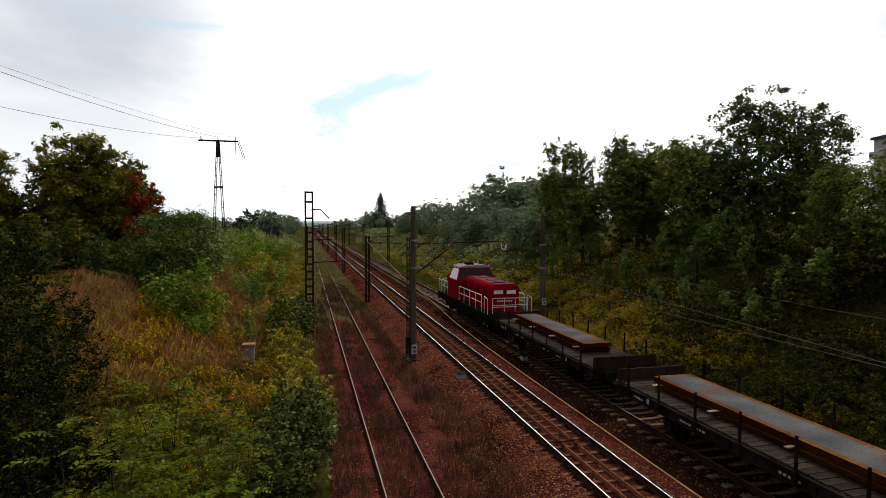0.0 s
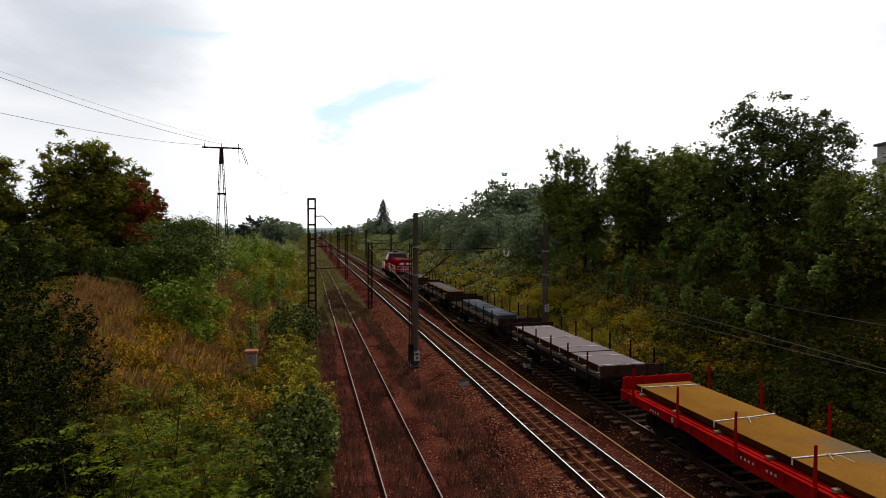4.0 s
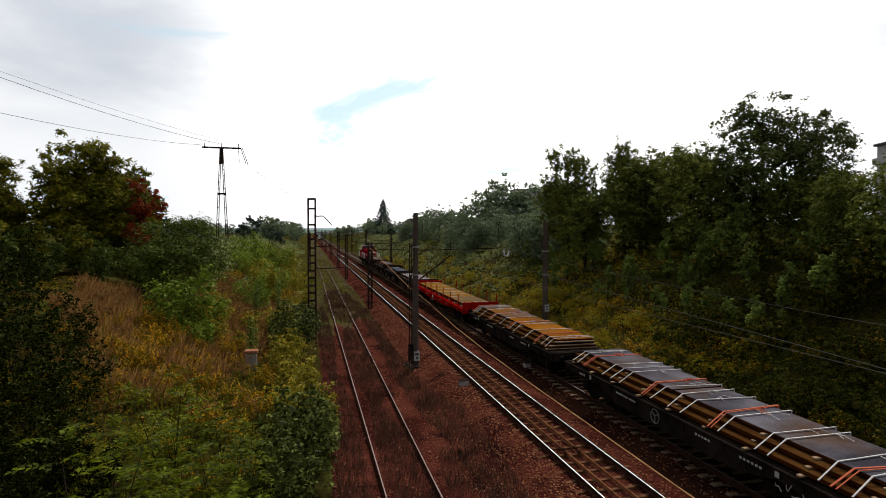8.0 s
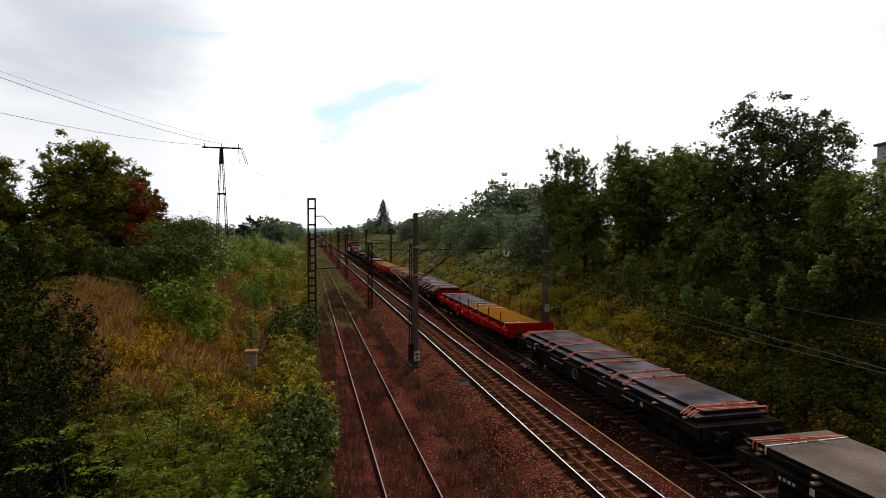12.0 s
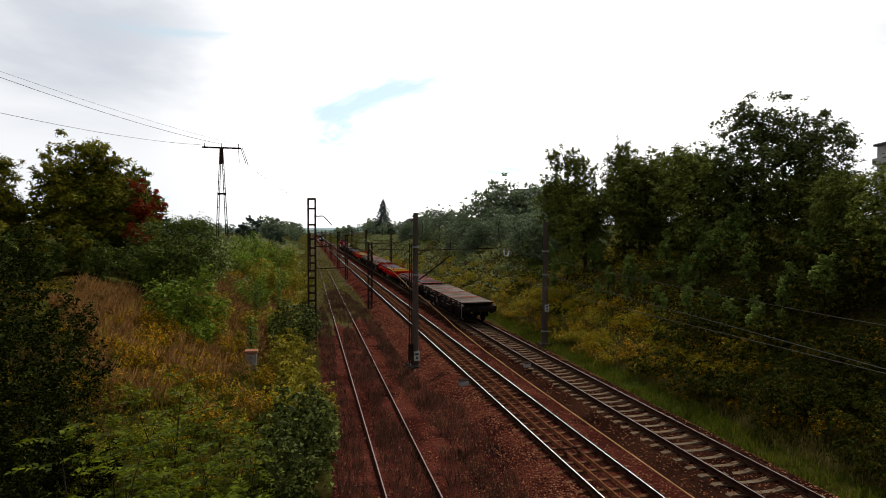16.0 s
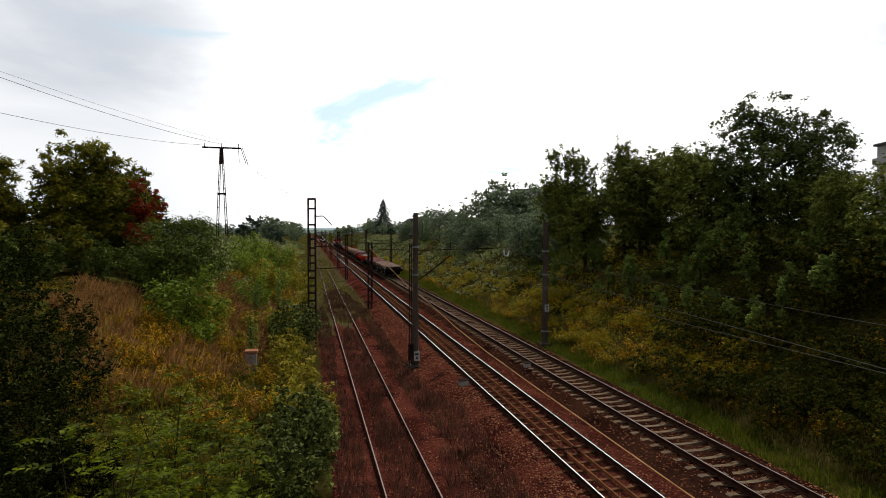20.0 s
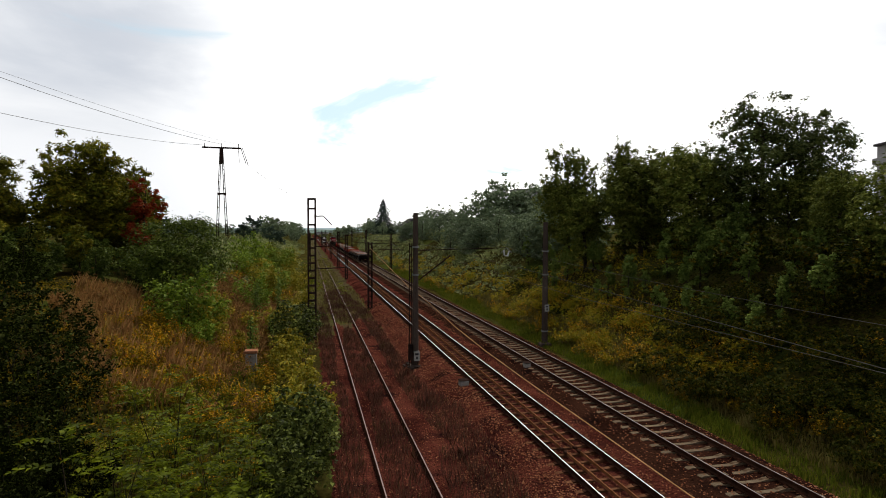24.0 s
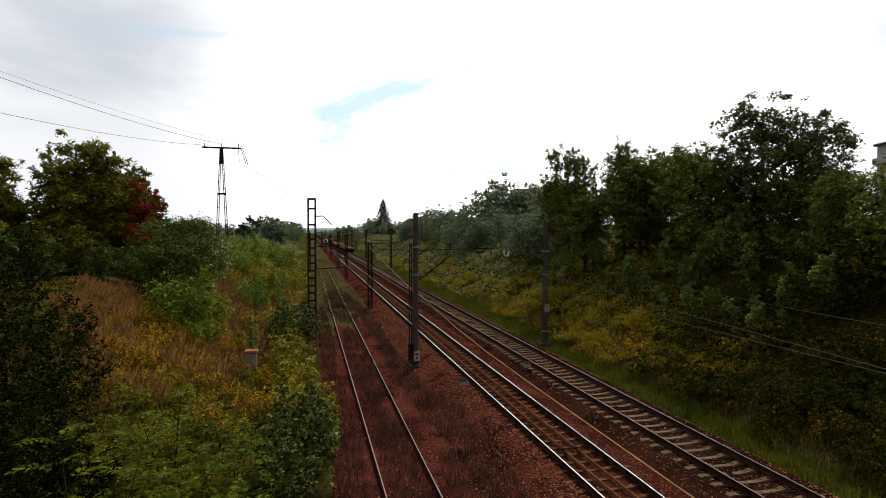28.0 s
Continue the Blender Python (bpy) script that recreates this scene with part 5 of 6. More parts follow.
grass("dry_grass", "tall dry reddish brown grass on the left bank", [(-9.5, 30.5, 2.2, 3.2), (-10.6, 34.5, 1.6, 2.4), (-8.0, 27, 2, 2), (-5.5, 27, 2, 3), (-6.4, 23, 2, 2.5), (-4.6, 28.5, 1.0, 3), (-3.6, 34.5, 1.6, 3.2), (-4.2, 40, 1.8, 4), (-3.2, 48, 1.6, 6), (-7, 46, 3, 4)], 21000, 0.75, DRY_GRASS, 81, wide=0.009)
grass("meadow_grass", "mixed green and yellow grass on the left bank", [(-5, 22, 5, 8), (-4, 36, 4, 8), (-6, 55, 6, 14), (-5, 85, 6, 20)], 16000, 0.55, GREEN_GRASS, 82, wide=0.02)
grass("verge_grass", "fresh green grass strip at the foot of the bank", [(14.9, 14, 0.75, 6), (15.1, 24, 0.85, 7), (15.3, 36, 0.85, 8), (15.5, 55, 0.9, 14), (15.6, 85, 1.0, 20)], 34000, 0.3, GREEN_GRASS, 83, wide=0.012)
grass("bank_grass", "olive and straw-coloured grass on the lower bank", [(16.4, 15, 1.1, 5), (16.8, 23, 1.3, 6), (17.0, 33, 1.3, 7), (17.0, 46, 1.2, 9)], 16000, 0.42, SWARD, 88, wide=0.011)
grass("siding_weeds", "brown dead weeds between the siding rails", [(2.9, 18, 0.6, 7), (2.9, 34, 0.7, 10), (3.2, 60, 1.6, 14), (1.3, 20, 0.5, 10), (4.6, 14, 0.7, 5), (5.4, 19, 0.6, 7), (4.8, 30, 0.5, 10), (1.2, 42, 0.5, 14), (4.9, 46, 0.5, 14)], 24000, 0.3, WEED, 85, True, wide=0.007)
grass("siding_grass", "grass closing over the far siding", [(2.6, 74, 1.8, 10), (2.6, 97, 2.2, 18), (2.9, 56, 1.5, 10), (2.6, 130, 2.4, 20), (4.9, 62, 0.8, 16), (1.2, 54, 0.8, 14)], 14000, 0.2, SWARD, 86, True, wide=0.022)


def ground_cover(name, label, spots, count, tall, size, material, seed):
    """Low leaves that close over the soil in patches (x, y, rx, ry)."""
    rng = np.random.default_rng(seed)
    spots = np.asarray(spots, float)
    area = spots[:, 2] * spots[:, 3]
    k = rng.choice(len(spots), count, p=area / area.sum())
    a, q = rng.uniform(0, math.tau, count), rng.random(count) ** 0.5
    x, y = spots[k, 0] + np.cos(a) * q * spots[k, 2], spots[k, 1] + np.sin(a) * q * spots[k, 3]
    lump = np.array([max(0.15, 0.6 + noise.noise((u * 0.55, v * 0.55, seed))) for u, v in zip(x, y)])
    z = np.array([ground_z(u, v) for u, v in zip(x, y)]) + tall * lump * rng.random(count) ** 0.6
    out = unit(rng.normal(size=(count, 3)) + np.array((0, 0, 0.4)))
    v = leaf_quads(rng, np.stack((x, y, z), -1), out, size, 0.3, 0.6, 3)
    tagged(new(name, array_mesh(name, v, np.arange(len(v)).reshape(-1, 3), material)), label, "undergrowth", kind="stuff")


ground_cover("undergrowth", "low green weeds covering the left bank", [(-4.5, 20, 4.2, 7), (-9, 21, 4, 7), (-5, 33, 4.4, 7), (-13, 30, 4, 7), (-5, 48, 5, 9)], 24000, 0.5, 0.13, LEAF_OLIVE, 91)
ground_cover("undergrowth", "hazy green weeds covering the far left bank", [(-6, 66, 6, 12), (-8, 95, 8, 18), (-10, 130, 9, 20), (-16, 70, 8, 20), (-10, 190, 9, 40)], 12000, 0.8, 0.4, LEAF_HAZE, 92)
ground_cover("undergrowth", "yellow-green weeds covering the right bank", [(19, 32, 3, 8), (19.5, 46, 3.4, 8), (25, 42, 3.4, 10)], 15000, 0.55, 0.14, LEAF_BANK, 93)
# near slope in the dimmed bramble colour, darker than the bank beyond
ground_cover("undergrowth", "weeds covering the near right bank, leaves dimmed for vignette", [(18.2, 17, 2.4, 8), (23, 22, 3, 10)], 11000, 0.55, 0.14, LEAF_BRAMBLE_DIM, 95)
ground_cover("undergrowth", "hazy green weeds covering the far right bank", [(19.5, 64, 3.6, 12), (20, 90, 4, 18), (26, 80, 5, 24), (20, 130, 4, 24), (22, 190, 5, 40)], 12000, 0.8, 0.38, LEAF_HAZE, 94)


# ---- small things and houses ----
def make_cabinet():
    c = thing("cable_cabinet", "grey concrete line cabinet with a rusty lid", "cabinet", at=pose(-2.75, 29.3, ground_z(-2.75, 29.3)))
    bm = bmesh.new(); box(bm, -0.26, 0.26, -0.2, 0.2, -0.3, 1.1, 0.02); part("body", bm, GREY_CONCRETE, c)
    bm = bmesh.new(); box(bm, -0.31, 0.31, -0.26, 0.26, 1.102, 1.24, 0.02); part("lid", bm, RUST_LID, c, "rust-stained lid")
    bm = bmesh.new(); box(bm, -0.2, 0.2, -0.215, -0.203, 0.1, 1.0, 0.004); part("door", bm, GREY_CONCRETE, c)


make_cabinet()


def block(name, label, x, y, z0, z1, wx, wy, floors, cols, turn=0.0, roof="flat", balcony=False):
    b = thing(name, label, "building", at=pose(x, y, 0, 0, 0, turn))
    bm = bmesh.new(); box(bm, 0, wx, 0, wy, z0, z1); part("wall", bm, PLASTER, b)
    if roof == "flat":
        bm = bmesh.new(); box(bm, -0.4, wx + 0.4, -0.4, wy + 0.4, z1 + 0.01, z1 + 0.4); part("roof", bm, ROOF_DARK, b)
    else:
        bm = bmesh.new(); prism(bm, [(-0.6, z1 - 0.1), (wx + 0.6, z1 - 0.1), (wx / 2, z1 + wx * 0.45)], -0.5, wy + 0.5); part("roof", bm, ROOF_DARK, b)
    fh = (z1 - z0) / floors
    for f in range(floors):
        for c in range(cols):
            cx = (c + 0.5) * wx / cols
            bm = bmesh.new(); box(bm, cx - 0.7, cx + 0.7, -0.06, 0.02, z0 + fh * f + 0.9, z0 + fh * f + 2.3); wn = part("window", bm, WHITE_PAINT, b)
            bm = bmesh.new(); box(bm, cx - 0.6, cx + 0.6, -0.08, -0.065, z0 + fh * f + 1.0, z0 + fh * f + 2.2); part("pane", bm, GLASS_DARK, wn)
        if balcony:
            bm = bmesh.new(); box(bm, -1.1, -0.02, wy - 4.2, wy - 0.6, z0 + fh * f + 0.1, z0 + fh * f + 1.1, 0.03); part("balcony", bm, PLASTER, b)


block("apartment_block", "grey apartment block behind the trees", 84.9, 56.3, 5.0, 21.0, 14, 20, 5, 4, -20, balcony=True)
block("distant_block", "pale flat-roofed block on the horizon", 108.5, 284.0, 4.0, 29.0, 14, 12, 7, 4)
block("gable_house", "pale house with a dark gable roof", 25.4, 150.0, 3.5, 8.2, 4.4, 8, 1, 2, 0, "gable")

for x, y, wx in ((12, 980, 22), (66, 1050, 30), (104, 960, 18)):
    block("distant_shed", "long pale shed far down the line", x, y, -1.5, 4.2, wx, 10, 1, 5)

# ---- the freight train ----
S0, V0, HALF_A = 32.28, 9.4145, 0.0316  # rear of the locomotive: metres along the line, speed, half the acceleration
MOVERS, WHEELS = [], []


def train_y(t):
    return S0 + V0 * t + HALF_A * t * t


def moving(ob, offset):
    MOVERS.append((ob, offset))
    return ob


def wheelset_mesh(r=0.5):
    bm = bmesh.new()
    for s in (-1, 1):
        for x0, x1, ra, rb in ((0.70, 0.73, r + 0.03, r + 0.03), (0.73, 0.83, r, r - 0.01)):
            rod(bm, (s * x0, 0, 0), (s * x1, 0, 0), ra, rb, 20)
        rod(bm, (s * 0.83, 0, 0), (s * 0.90, 0, 0), 0.16, 0.14, 10)
        for k in range(4):
            a = k * math.tau / 4
            box(bm, *sorted((s * 0.83, s * 0.845)), math.cos(a) * 0.3 - 0.05, math.cos(a) * 0.3 + 0.05, math.sin(a) * 0.3 - 0.05, math.sin(a) * 0.3 + 0.05)
    rod(bm, (-0.9, 0, 0), (0.9, 0, 0), 0.085, n=10)
    return to_mesh("wheelset", bm, FRAME_BLACK)


WHEELSET = wheelset_mesh()


def wheelset(parent, y):
    ob = shared("wheelset", WHEELSET, parent, pose(0, y, 0.5))
    WHEELS.append((ob, y))


def bogie(parent, y, base=1.8):
    bm = bmesh.new()
    for s in (-1, 1):
        prism(bm, [(s * 0.98, 0.38), (s * 1.08, 0.38), (s * 1.08, 0.66), (s * 0.98, 0.66)], y - base / 2 - 0.35, y + base / 2 + 0.35)
        for dy in (-base / 2, base / 2):
            box(bm, *sorted((s * 0.95, s * 1.16)), y + dy - 0.17, y + dy + 0.17, 0.36, 0.72, 0.02)
        for dy in (-0.18, 0.0, 0.18):
            rod(bm, (s * 1.03, y + dy, 0.45), (s * 1.03, y + dy, 0.8), 0.07, n=8)
    box(bm, -1.1, 1.1, y - 0.2, y + 0.2, 0.55, 0.82, 0.02)
    part("bogie", bm, FRAME_BLACK, parent)
    for dy in (-base / 2, base / 2):
        wheelset(parent, y + dy)


def buffers(parent, y, way, mat):
    for s in (-1, 1):
        bm = bmesh.new(); rod(bm, (s * 0.875, y, 1.05), (s * 0.875, y + way * 0.42, 1.05), 0.11, 0.085, 10); bf = part("buffer", bm, mat, parent)
        bm = bmesh.new(); rod(bm, (s * 0.875, y + way * 0.42, 1.05), (s * 0.875, y + way * 0.47, 1.05), 0.22, 0.2, 14); part("buffer_head", bm, FRAME_BLACK, bf)
    bm = bmesh.new(); path_rod(bm, [(0, y, 1.02), (0, y + way * 0.35, 1.02), (0, y + way * 0.5, 0.82), (0, y + way * 0.62, 0.75)], 0.045); part("coupling", bm, FRAME_BLACK, parent)


def wagon(offset, length, colour, label, bogies, stakes=0, planks=False, ends="", fish=False, stake_tall=0.85, emblem=False, marks=()):
    """A flat wagon; its front end is at y = 0 and it reaches back along -y."""
    w = moving(thing("flat_wagon", label, "flat wagon", "wagons of the freight train"), offset)
    L = length
    for s in (-1, 1):
        bm = bmesh.new()
        lo = 0.92 if not fish else 0.8 if ends else 0.62
        xa, xb = s * 1.30, s * 1.38
        out = [(0, 0.95), (-0.2 * L, 0.95), (-0.3 * L, lo), (-0.7 * L, lo), (-0.8 * L, 0.95), (-L, 0.95), (-L, 1.24), (0, 1.24)]
        a = [bm.verts.new((xa, y, z)) for y, z in out]
        b = [bm.verts.new((xb, y, z)) for y, z in out]
        bm.faces.new(a); bm.faces.new(b[::-1])
        for k in range(8):
            bm.faces.new((a[k], b[k], b[(k + 1) % 8], a[(k + 1) % 8]))
        sole = part("solebar", bm, colour, w)
        bm = bmesh.new()
        box(bm, *sorted((s * 1.38, s * 1.43)), -L, 0, 1.2, 1.245)
        if not fish:
            box(bm, *sorted((s * 1.38, s * 1.43)), -L, 0, 0.925, 0.965)
        part("flange", bm, colour, sole)
        bm = bmesh.new()
        n = int(L / 0.8)
        for k in range(n):
            y = -(k + 0.5) * L / n
            box(bm, *sorted((s * 1.381, s * 1.425)), y - 0.03, y + 0.03, 0.97, 1.2)
        tagged(part("ribs", bm, colour, sole), kind="stuff")
    bm = bmesh.new()
    box(bm, -0.25, 0.25, -L + 0.3, -0.3, 0.75, 1.2)
    for k in range(7):
        y = -(k + 0.5) * L / 7
        box(bm, -1.29, 1.29, y - 0.08, y + 0.08, 0.95, 1.2)
    part("underframe", bm, FRAME_BLACK, w)
    for y0, y1 in ((-0.14, 0.0), (-L, -L + 0.14)):
        bm = bmesh.new(); box(bm, -1.37, 1.37, y0, y1, 0.86, 1.26, 0.01); part("headstock", bm, colour, w)
    buffers(w, 0, 1, colour)
    buffers(w, -L, -1, colour)
    if planks:
        bm = bmesh.new(); box(bm, -1.33, 1.33, -0.12, 0.12, 1.247, 1.297, 0.008)
        me = to_mesh("floor_plank", bm, PLANK)
        n = int((L - 0.3) / 0.26)
        for k in range(n):
            shared("floor_plank", me, w, pose(RNG.normal(0, 0.008), -0.22 - k * (L - 0.44) / (n - 1), RNG.normal(0, 0.004)))
    else:
        bm = bmesh.new(); box(bm, -1.3, 1.3, -L + 0.15, -0.15, 1.21, 1.27); part("floor", bm, colour, w)
    if bogies:
        bogie(w, -2.3); bogie(w, -L + 2.3)
    else:
        for y in (-2.6, -L + 2.6):
            wheelset(w, y)
            bm = bmesh.new()
            for s in (-1, 1):
                box(bm, *sorted((s * 0.97, s * 1.17)), y - 0.16, y + 0.16, 0.34, 0.7, 0.02)
                path_rod(bm, [(s * 1.07, y - 0.65, 0.9), (s * 1.07, y, 0.72), (s * 1.07, y + 0.65, 0.9)], 0.05)
                prism(bm, [(s * 1.0, 0.4), (s * 1.03, 0.4), (s * 1.03, 0.95), (s * 1.0, 0.95)], y - 0.3, y + 0.3)
            part("axle_guard", bm, FRAME_BLACK, w)
    bm = bmesh.new()
    for k, (y, ln) in enumerate(((-L * 0.45, 0.9), (-L * 0.58, 0.5))):
        rod(bm, (0.7, y, 0.72), (0.7, y - ln, 0.72), 0.17, n=10)
    part("air_tank", bm, FRAME_BLACK, w)
    for s in (-1, 1):
        for k in range(stakes):
            y = -0.9 - k * (L - 1.8) / max(stakes - 1, 1)
            bm = bmesh.new()
            box(bm, *sorted((s * 1.44, s * 1.54)), y - 0.055, y + 0.055, 1.0, 1.3)
            vs = box(bm, *sorted((s * 1.44, s * 1.495)), y - 0.034, y + 0.034, 1.25, 1.25 + stake_tall)
            for v in vs:
                if v.co.z > 1.5:
                    v.co.y = y + (v.co.y - y) * 0.55
            part("stake", bm, colour, w)
        for y in (-0.35, -L + 0.35):
            bm = bmesh.new(); path_rod(bm, [(s * 1.4, y - 0.15, 0.95), (s * 1.42, y - 0.15, 0.45), (s * 1.42, y + 0.15, 0.45), (s * 1.4, y + 0.15, 0.95)], 0.015, 5); part("step", bm, MAST_STEEL, w)
    if ends:
        mat, tall = (colour, 0.4) if ends == "red" else (BULKHEAD, 0.42)
        for y in (-0.07, -L + 0.07):
            bm = bmesh.new(); box(bm, -1.36, 1.36, y - 0.035, y + 0.035, 1.27, 1.27 + tall, 0.01); ew = part("end_wall", bm, mat, w)
            for x in (-1.2, -0.6, 0.0, 0.6, 1.2):
                bm = bmesh.new(); box(bm, x - 0.04, x + 0.04, y - 0.06, y + 0.06, 1.27, 1.27 + tall + 0.02); part("post", bm, mat, ew)
    if emblem:
        bm = bmesh.new()
        ey, n = -L * 0.46, 20
        for k in range(n):
            a, b = k * math.tau / n, (k + 1) * math.tau / n
            rod(bm, (-1.395, ey + math.cos(a) * 0.22, 0.93 + math.sin(a) * 0.22), (-1.395, ey + math.cos(b) * 0.22, 0.93 + math.sin(b) * 0.22), 0.016, n=4)
        for a in (0.5, 2.6, 4.7):
            rod(bm, (-1.395, ey, 0.93), (-1.395, ey + math.cos(a) * 0.21, 0.93 + math.sin(a) * 0.21), 0.014, n=4)
        part("handbrake_wheel", bm, GALV, w, "pale handbrake wheel")
    for k, (y, z, wy, h, m) in enumerate(marks):
        bm = bmesh.new(); box(bm, -1.437, -1.431, y - wy, y, z, z + h); part("marking", bm, m, w)
    return w


def strap(bm, y, pts, wide=0.02, skew=0.0):
    """A thin band over the load along points (x, z)."""
    for (xa, za), (xb, zb) in zip(pts, pts[1:]):
        d = Vector((xb - xa, 0, zb - za)).normalized()
        n = Vector((-d.z, 0, d.x)) * 0.008
        quad = []
        for x, z in ((xa, za), (xb, zb)):
            for w in (-wide, wide):
                for k in (-1, 1):
                    quad.append(bm.verts.new(Vector((x, y + w + skew * (x - pts[0][0]), z)) + n * k))
        for f in ((0, 1, 3, 2), (4, 6, 7, 5), (0, 4, 5, 1), (2, 3, 7, 6), (0, 2, 6, 4), (1, 5, 7, 3)):
            bm.faces.new([quad[q] for q in f])


def tail(bm, x, y, z, ln, turn):
    path_rod(bm, [(x, y, z + 0.02), (x + math.cos(turn) * ln * 0.5, y + math.sin(turn) * ln * 0.5, z + 0.06), (x + math.cos(turn) * ln, y + math.sin(turn) * ln, z + 0.015)], 0.011, 4)


def load(offset, label, plates, bearers=(), straps=(), seed=0, category="steel plates", foot=None, inset=0.006):
    """plates: (y0, y1, x0, x1, z0, z1, top, edge); bearers: (y, x0, x1, z0, z1); straps: (y, x0, x1, z0, z1, colour)."""
    rng = np.random.default_rng(seed)
    g = moving(thing("steel_load", label, category, "loads of the freight train"), offset)
    for y0, y1, x0, x1, z0, z1, top, edge in plates:
        bm = bmesh.new(); box(bm, x0, x1, -y1, -y0, z0, z1 - 0.012); pl = part("plate", bm, edge, g)
        if inset >= 0.1:
            bm = bmesh.new(); box(bm, x0 + 0.003, x1 - 0.003, -y1 + 0.003, -y0 - 0.003, z1 - 0.0115, z1 - 0.0085); part("rim", bm, RIM_RUST, pl, "orange rusted rim")
        bm = bmesh.new(); box(bm, x0 + inset, x1 - inset, -y1 + inset, -y0 - inset, z1 - 0.0115, z1 - 0.006 + 0.006 * (inset < 0.02), 0.002); part("top_face", bm, top, pl)
    for y, x0, x1, z0, z1 in bearers:
        bm = bmesh.new(); box(bm, x0, x1, -y - 0.06, -y + 0.06, z0, z1, 0.008); part("timber_bearer", bm, TIMBER, g, "pale timber bearer")
    for y, x0, x1, z0, z1, colour in straps:
        mat = STRAP_WHITE if colour == "w" else STRAP_ORANGE
        bm = bmesh.new()
        sk = rng.normal(0, 0.05)
        pts = [(foot if foot is not None else x0 - 0.012, z0), (x0 - 0.012, z1 + 0.014), (x1 + 0.012, z1 + 0.014), (x1 + 0.012, z0)]
        strap(bm, -y, pts, 0.018 if colour == "w" else 0.024, sk)
        if colour == "o":
            strap(bm, -y - 0.13, pts, 0.014, sk + 0.03)
        cx = (x0 + x1) / 2 + rng.normal(0, 0.2)
        for _ in range(2 if colour == "w" else 6):
            tail(bm, cx + rng.normal(0, 0.05), -y, z1 + 0.01, rng.uniform(0.25, 0.6), rng.uniform(0.1, 1.2) * rng.choice((-1, 1)) - 0.9)
        part("strap", bm, mat, g, "white lashing band" if colour == "w" else "orange lashing band")
    return g


OFF = {"w1": 1.2, "w2": 14.44, "w3": 27.77, "w4": 40.92, "w5": 52.69, "w6": 72.65, "w7": 87.42, "w8": 103.05, "w9": 122.04, "w10": 137.55}
LEN = {"w1": 11.6, "w2": 11.9, "w3": 11.7, "w4": 10.35, "w5": 18.15, "w6": 13.4, "w7": 14.05, "w8": 17.35, "w9": 14.1, "w10": 14.05}
def white_marks(L):
    out = []
    for at, n, h in ((0.1, 4, 0.07), (0.16, 1, 0.16), (0.3, 6, 0.06), (0.36, 3, 0.06), (0.6, 5, 0.06), (0.72, 6, 0.06), (0.8, 1, 0.14)):
        for k in range(n):
            out.append((-L * at - k * 0.13, 1.04, 0.08 if n > 1 else 0.13, h, WHITE_PLATE))
    return out


# three short wagons with thick slabs on timber
for key, lab, slab in (("w1", "dark flat wagon with a grey plank floor and stakes", [(1.3, 9.2, -0.62, 0.72, 1.35, 1.5, SLAB_BROWN, SLAB_EDGE_SHADED), (1.2, 9.3, -0.6, 0.7, 1.55, 1.74, SLAB_BROWN, SLAB_EDGE_SHADED)]),
                       ("w2", "dark flat wagon with bulkheads and a plank floor", [(1.2, 9.8, -0.66, 0.74, 1.33, 1.46, SLAB_BROWN, SLAB_EDGE_SHADED), (1.1, 9.9, -0.65, 0.75, 1.5, 1.68, SLAB_BROWN, SLAB_EDGE_SHADED)]),
                       ("w3", "dark flat wagon with wooden bulkheads beside slabs", [(1.5, 9.7, -0.78, 0.5, 1.37, 1.6, SLAB_BLUE, SLAB_BLUE)])):
    L = LEN[key]
    wagon(OFF[key], L, WAGON_DARK, lab, False, 7, True, "wood", marks=white_marks(L))
    y0, y1, x0, x1 = slab[0][:4]
    z0 = slab[0][4]
    bearers = [(y0 + 0.35 + k * (y1 - y0 - 0.7) / 3, x0 + 0.02, x1 - 0.02, 1.298, z0 - 0.002) for k in range(4)]
    if len(slab) > 1:
        bearers += [(y0 + 0.3 + k * (y1 - y0 - 0.6) / 3, x0 - 0.3, x1 + 0.16, slab[0][5] + 0.002, slab[1][4] - 0.002) for k in range(4)]
    else:
        bearers += [(y0 + 0.15 + k * (y1 - y0 - 0.3) / 3, x0 - 0.2, x1 + 0.16, z0 - 0.07, z0 - 0.004) for k in range(4)]
    load(OFF[key], {"w1": "two brown steel slabs stacked on timber bearers", "w2": "rusty steel slabs with grey top on timber", "w3": "one blue-grey steel slab on timber bearers"}[key], slab, bearers, seed=3, category="steel slabs", inset=0.17 if key != "w3" else 0.02)

L = LEN["w4"]
wagon(OFF["w4"], L, WAGON_DARK, "dark flat wagon with worn plank floor and stakes", False, 6, True, "wood", marks=white_marks(L))
load(OFF["w4"], "purple-brown steel plates tied with white bands", [(0.4, 7.1, -1.08, 0.95, 1.35, 1.56, PLATE_PURPLE, SLAB_EDGE_SHADED), (7.16, 10.0, -1.04, 0.95, 1.35, 1.54, PLATE_PURPLE, SLAB_EDGE_SHADED)],
     [(0.6 + 1.15 * k, -1.25, 1.1, 1.298, 1.348) for k in range(9)], [(y, -1.08, 0.95, 1.36, 1.56, "w") for y in (0.9, 3.9, 6.1)] + [(y, -1.04, 0.95, 1.36, 1.54, "w") for y in (7.9, 9.6)], 4)

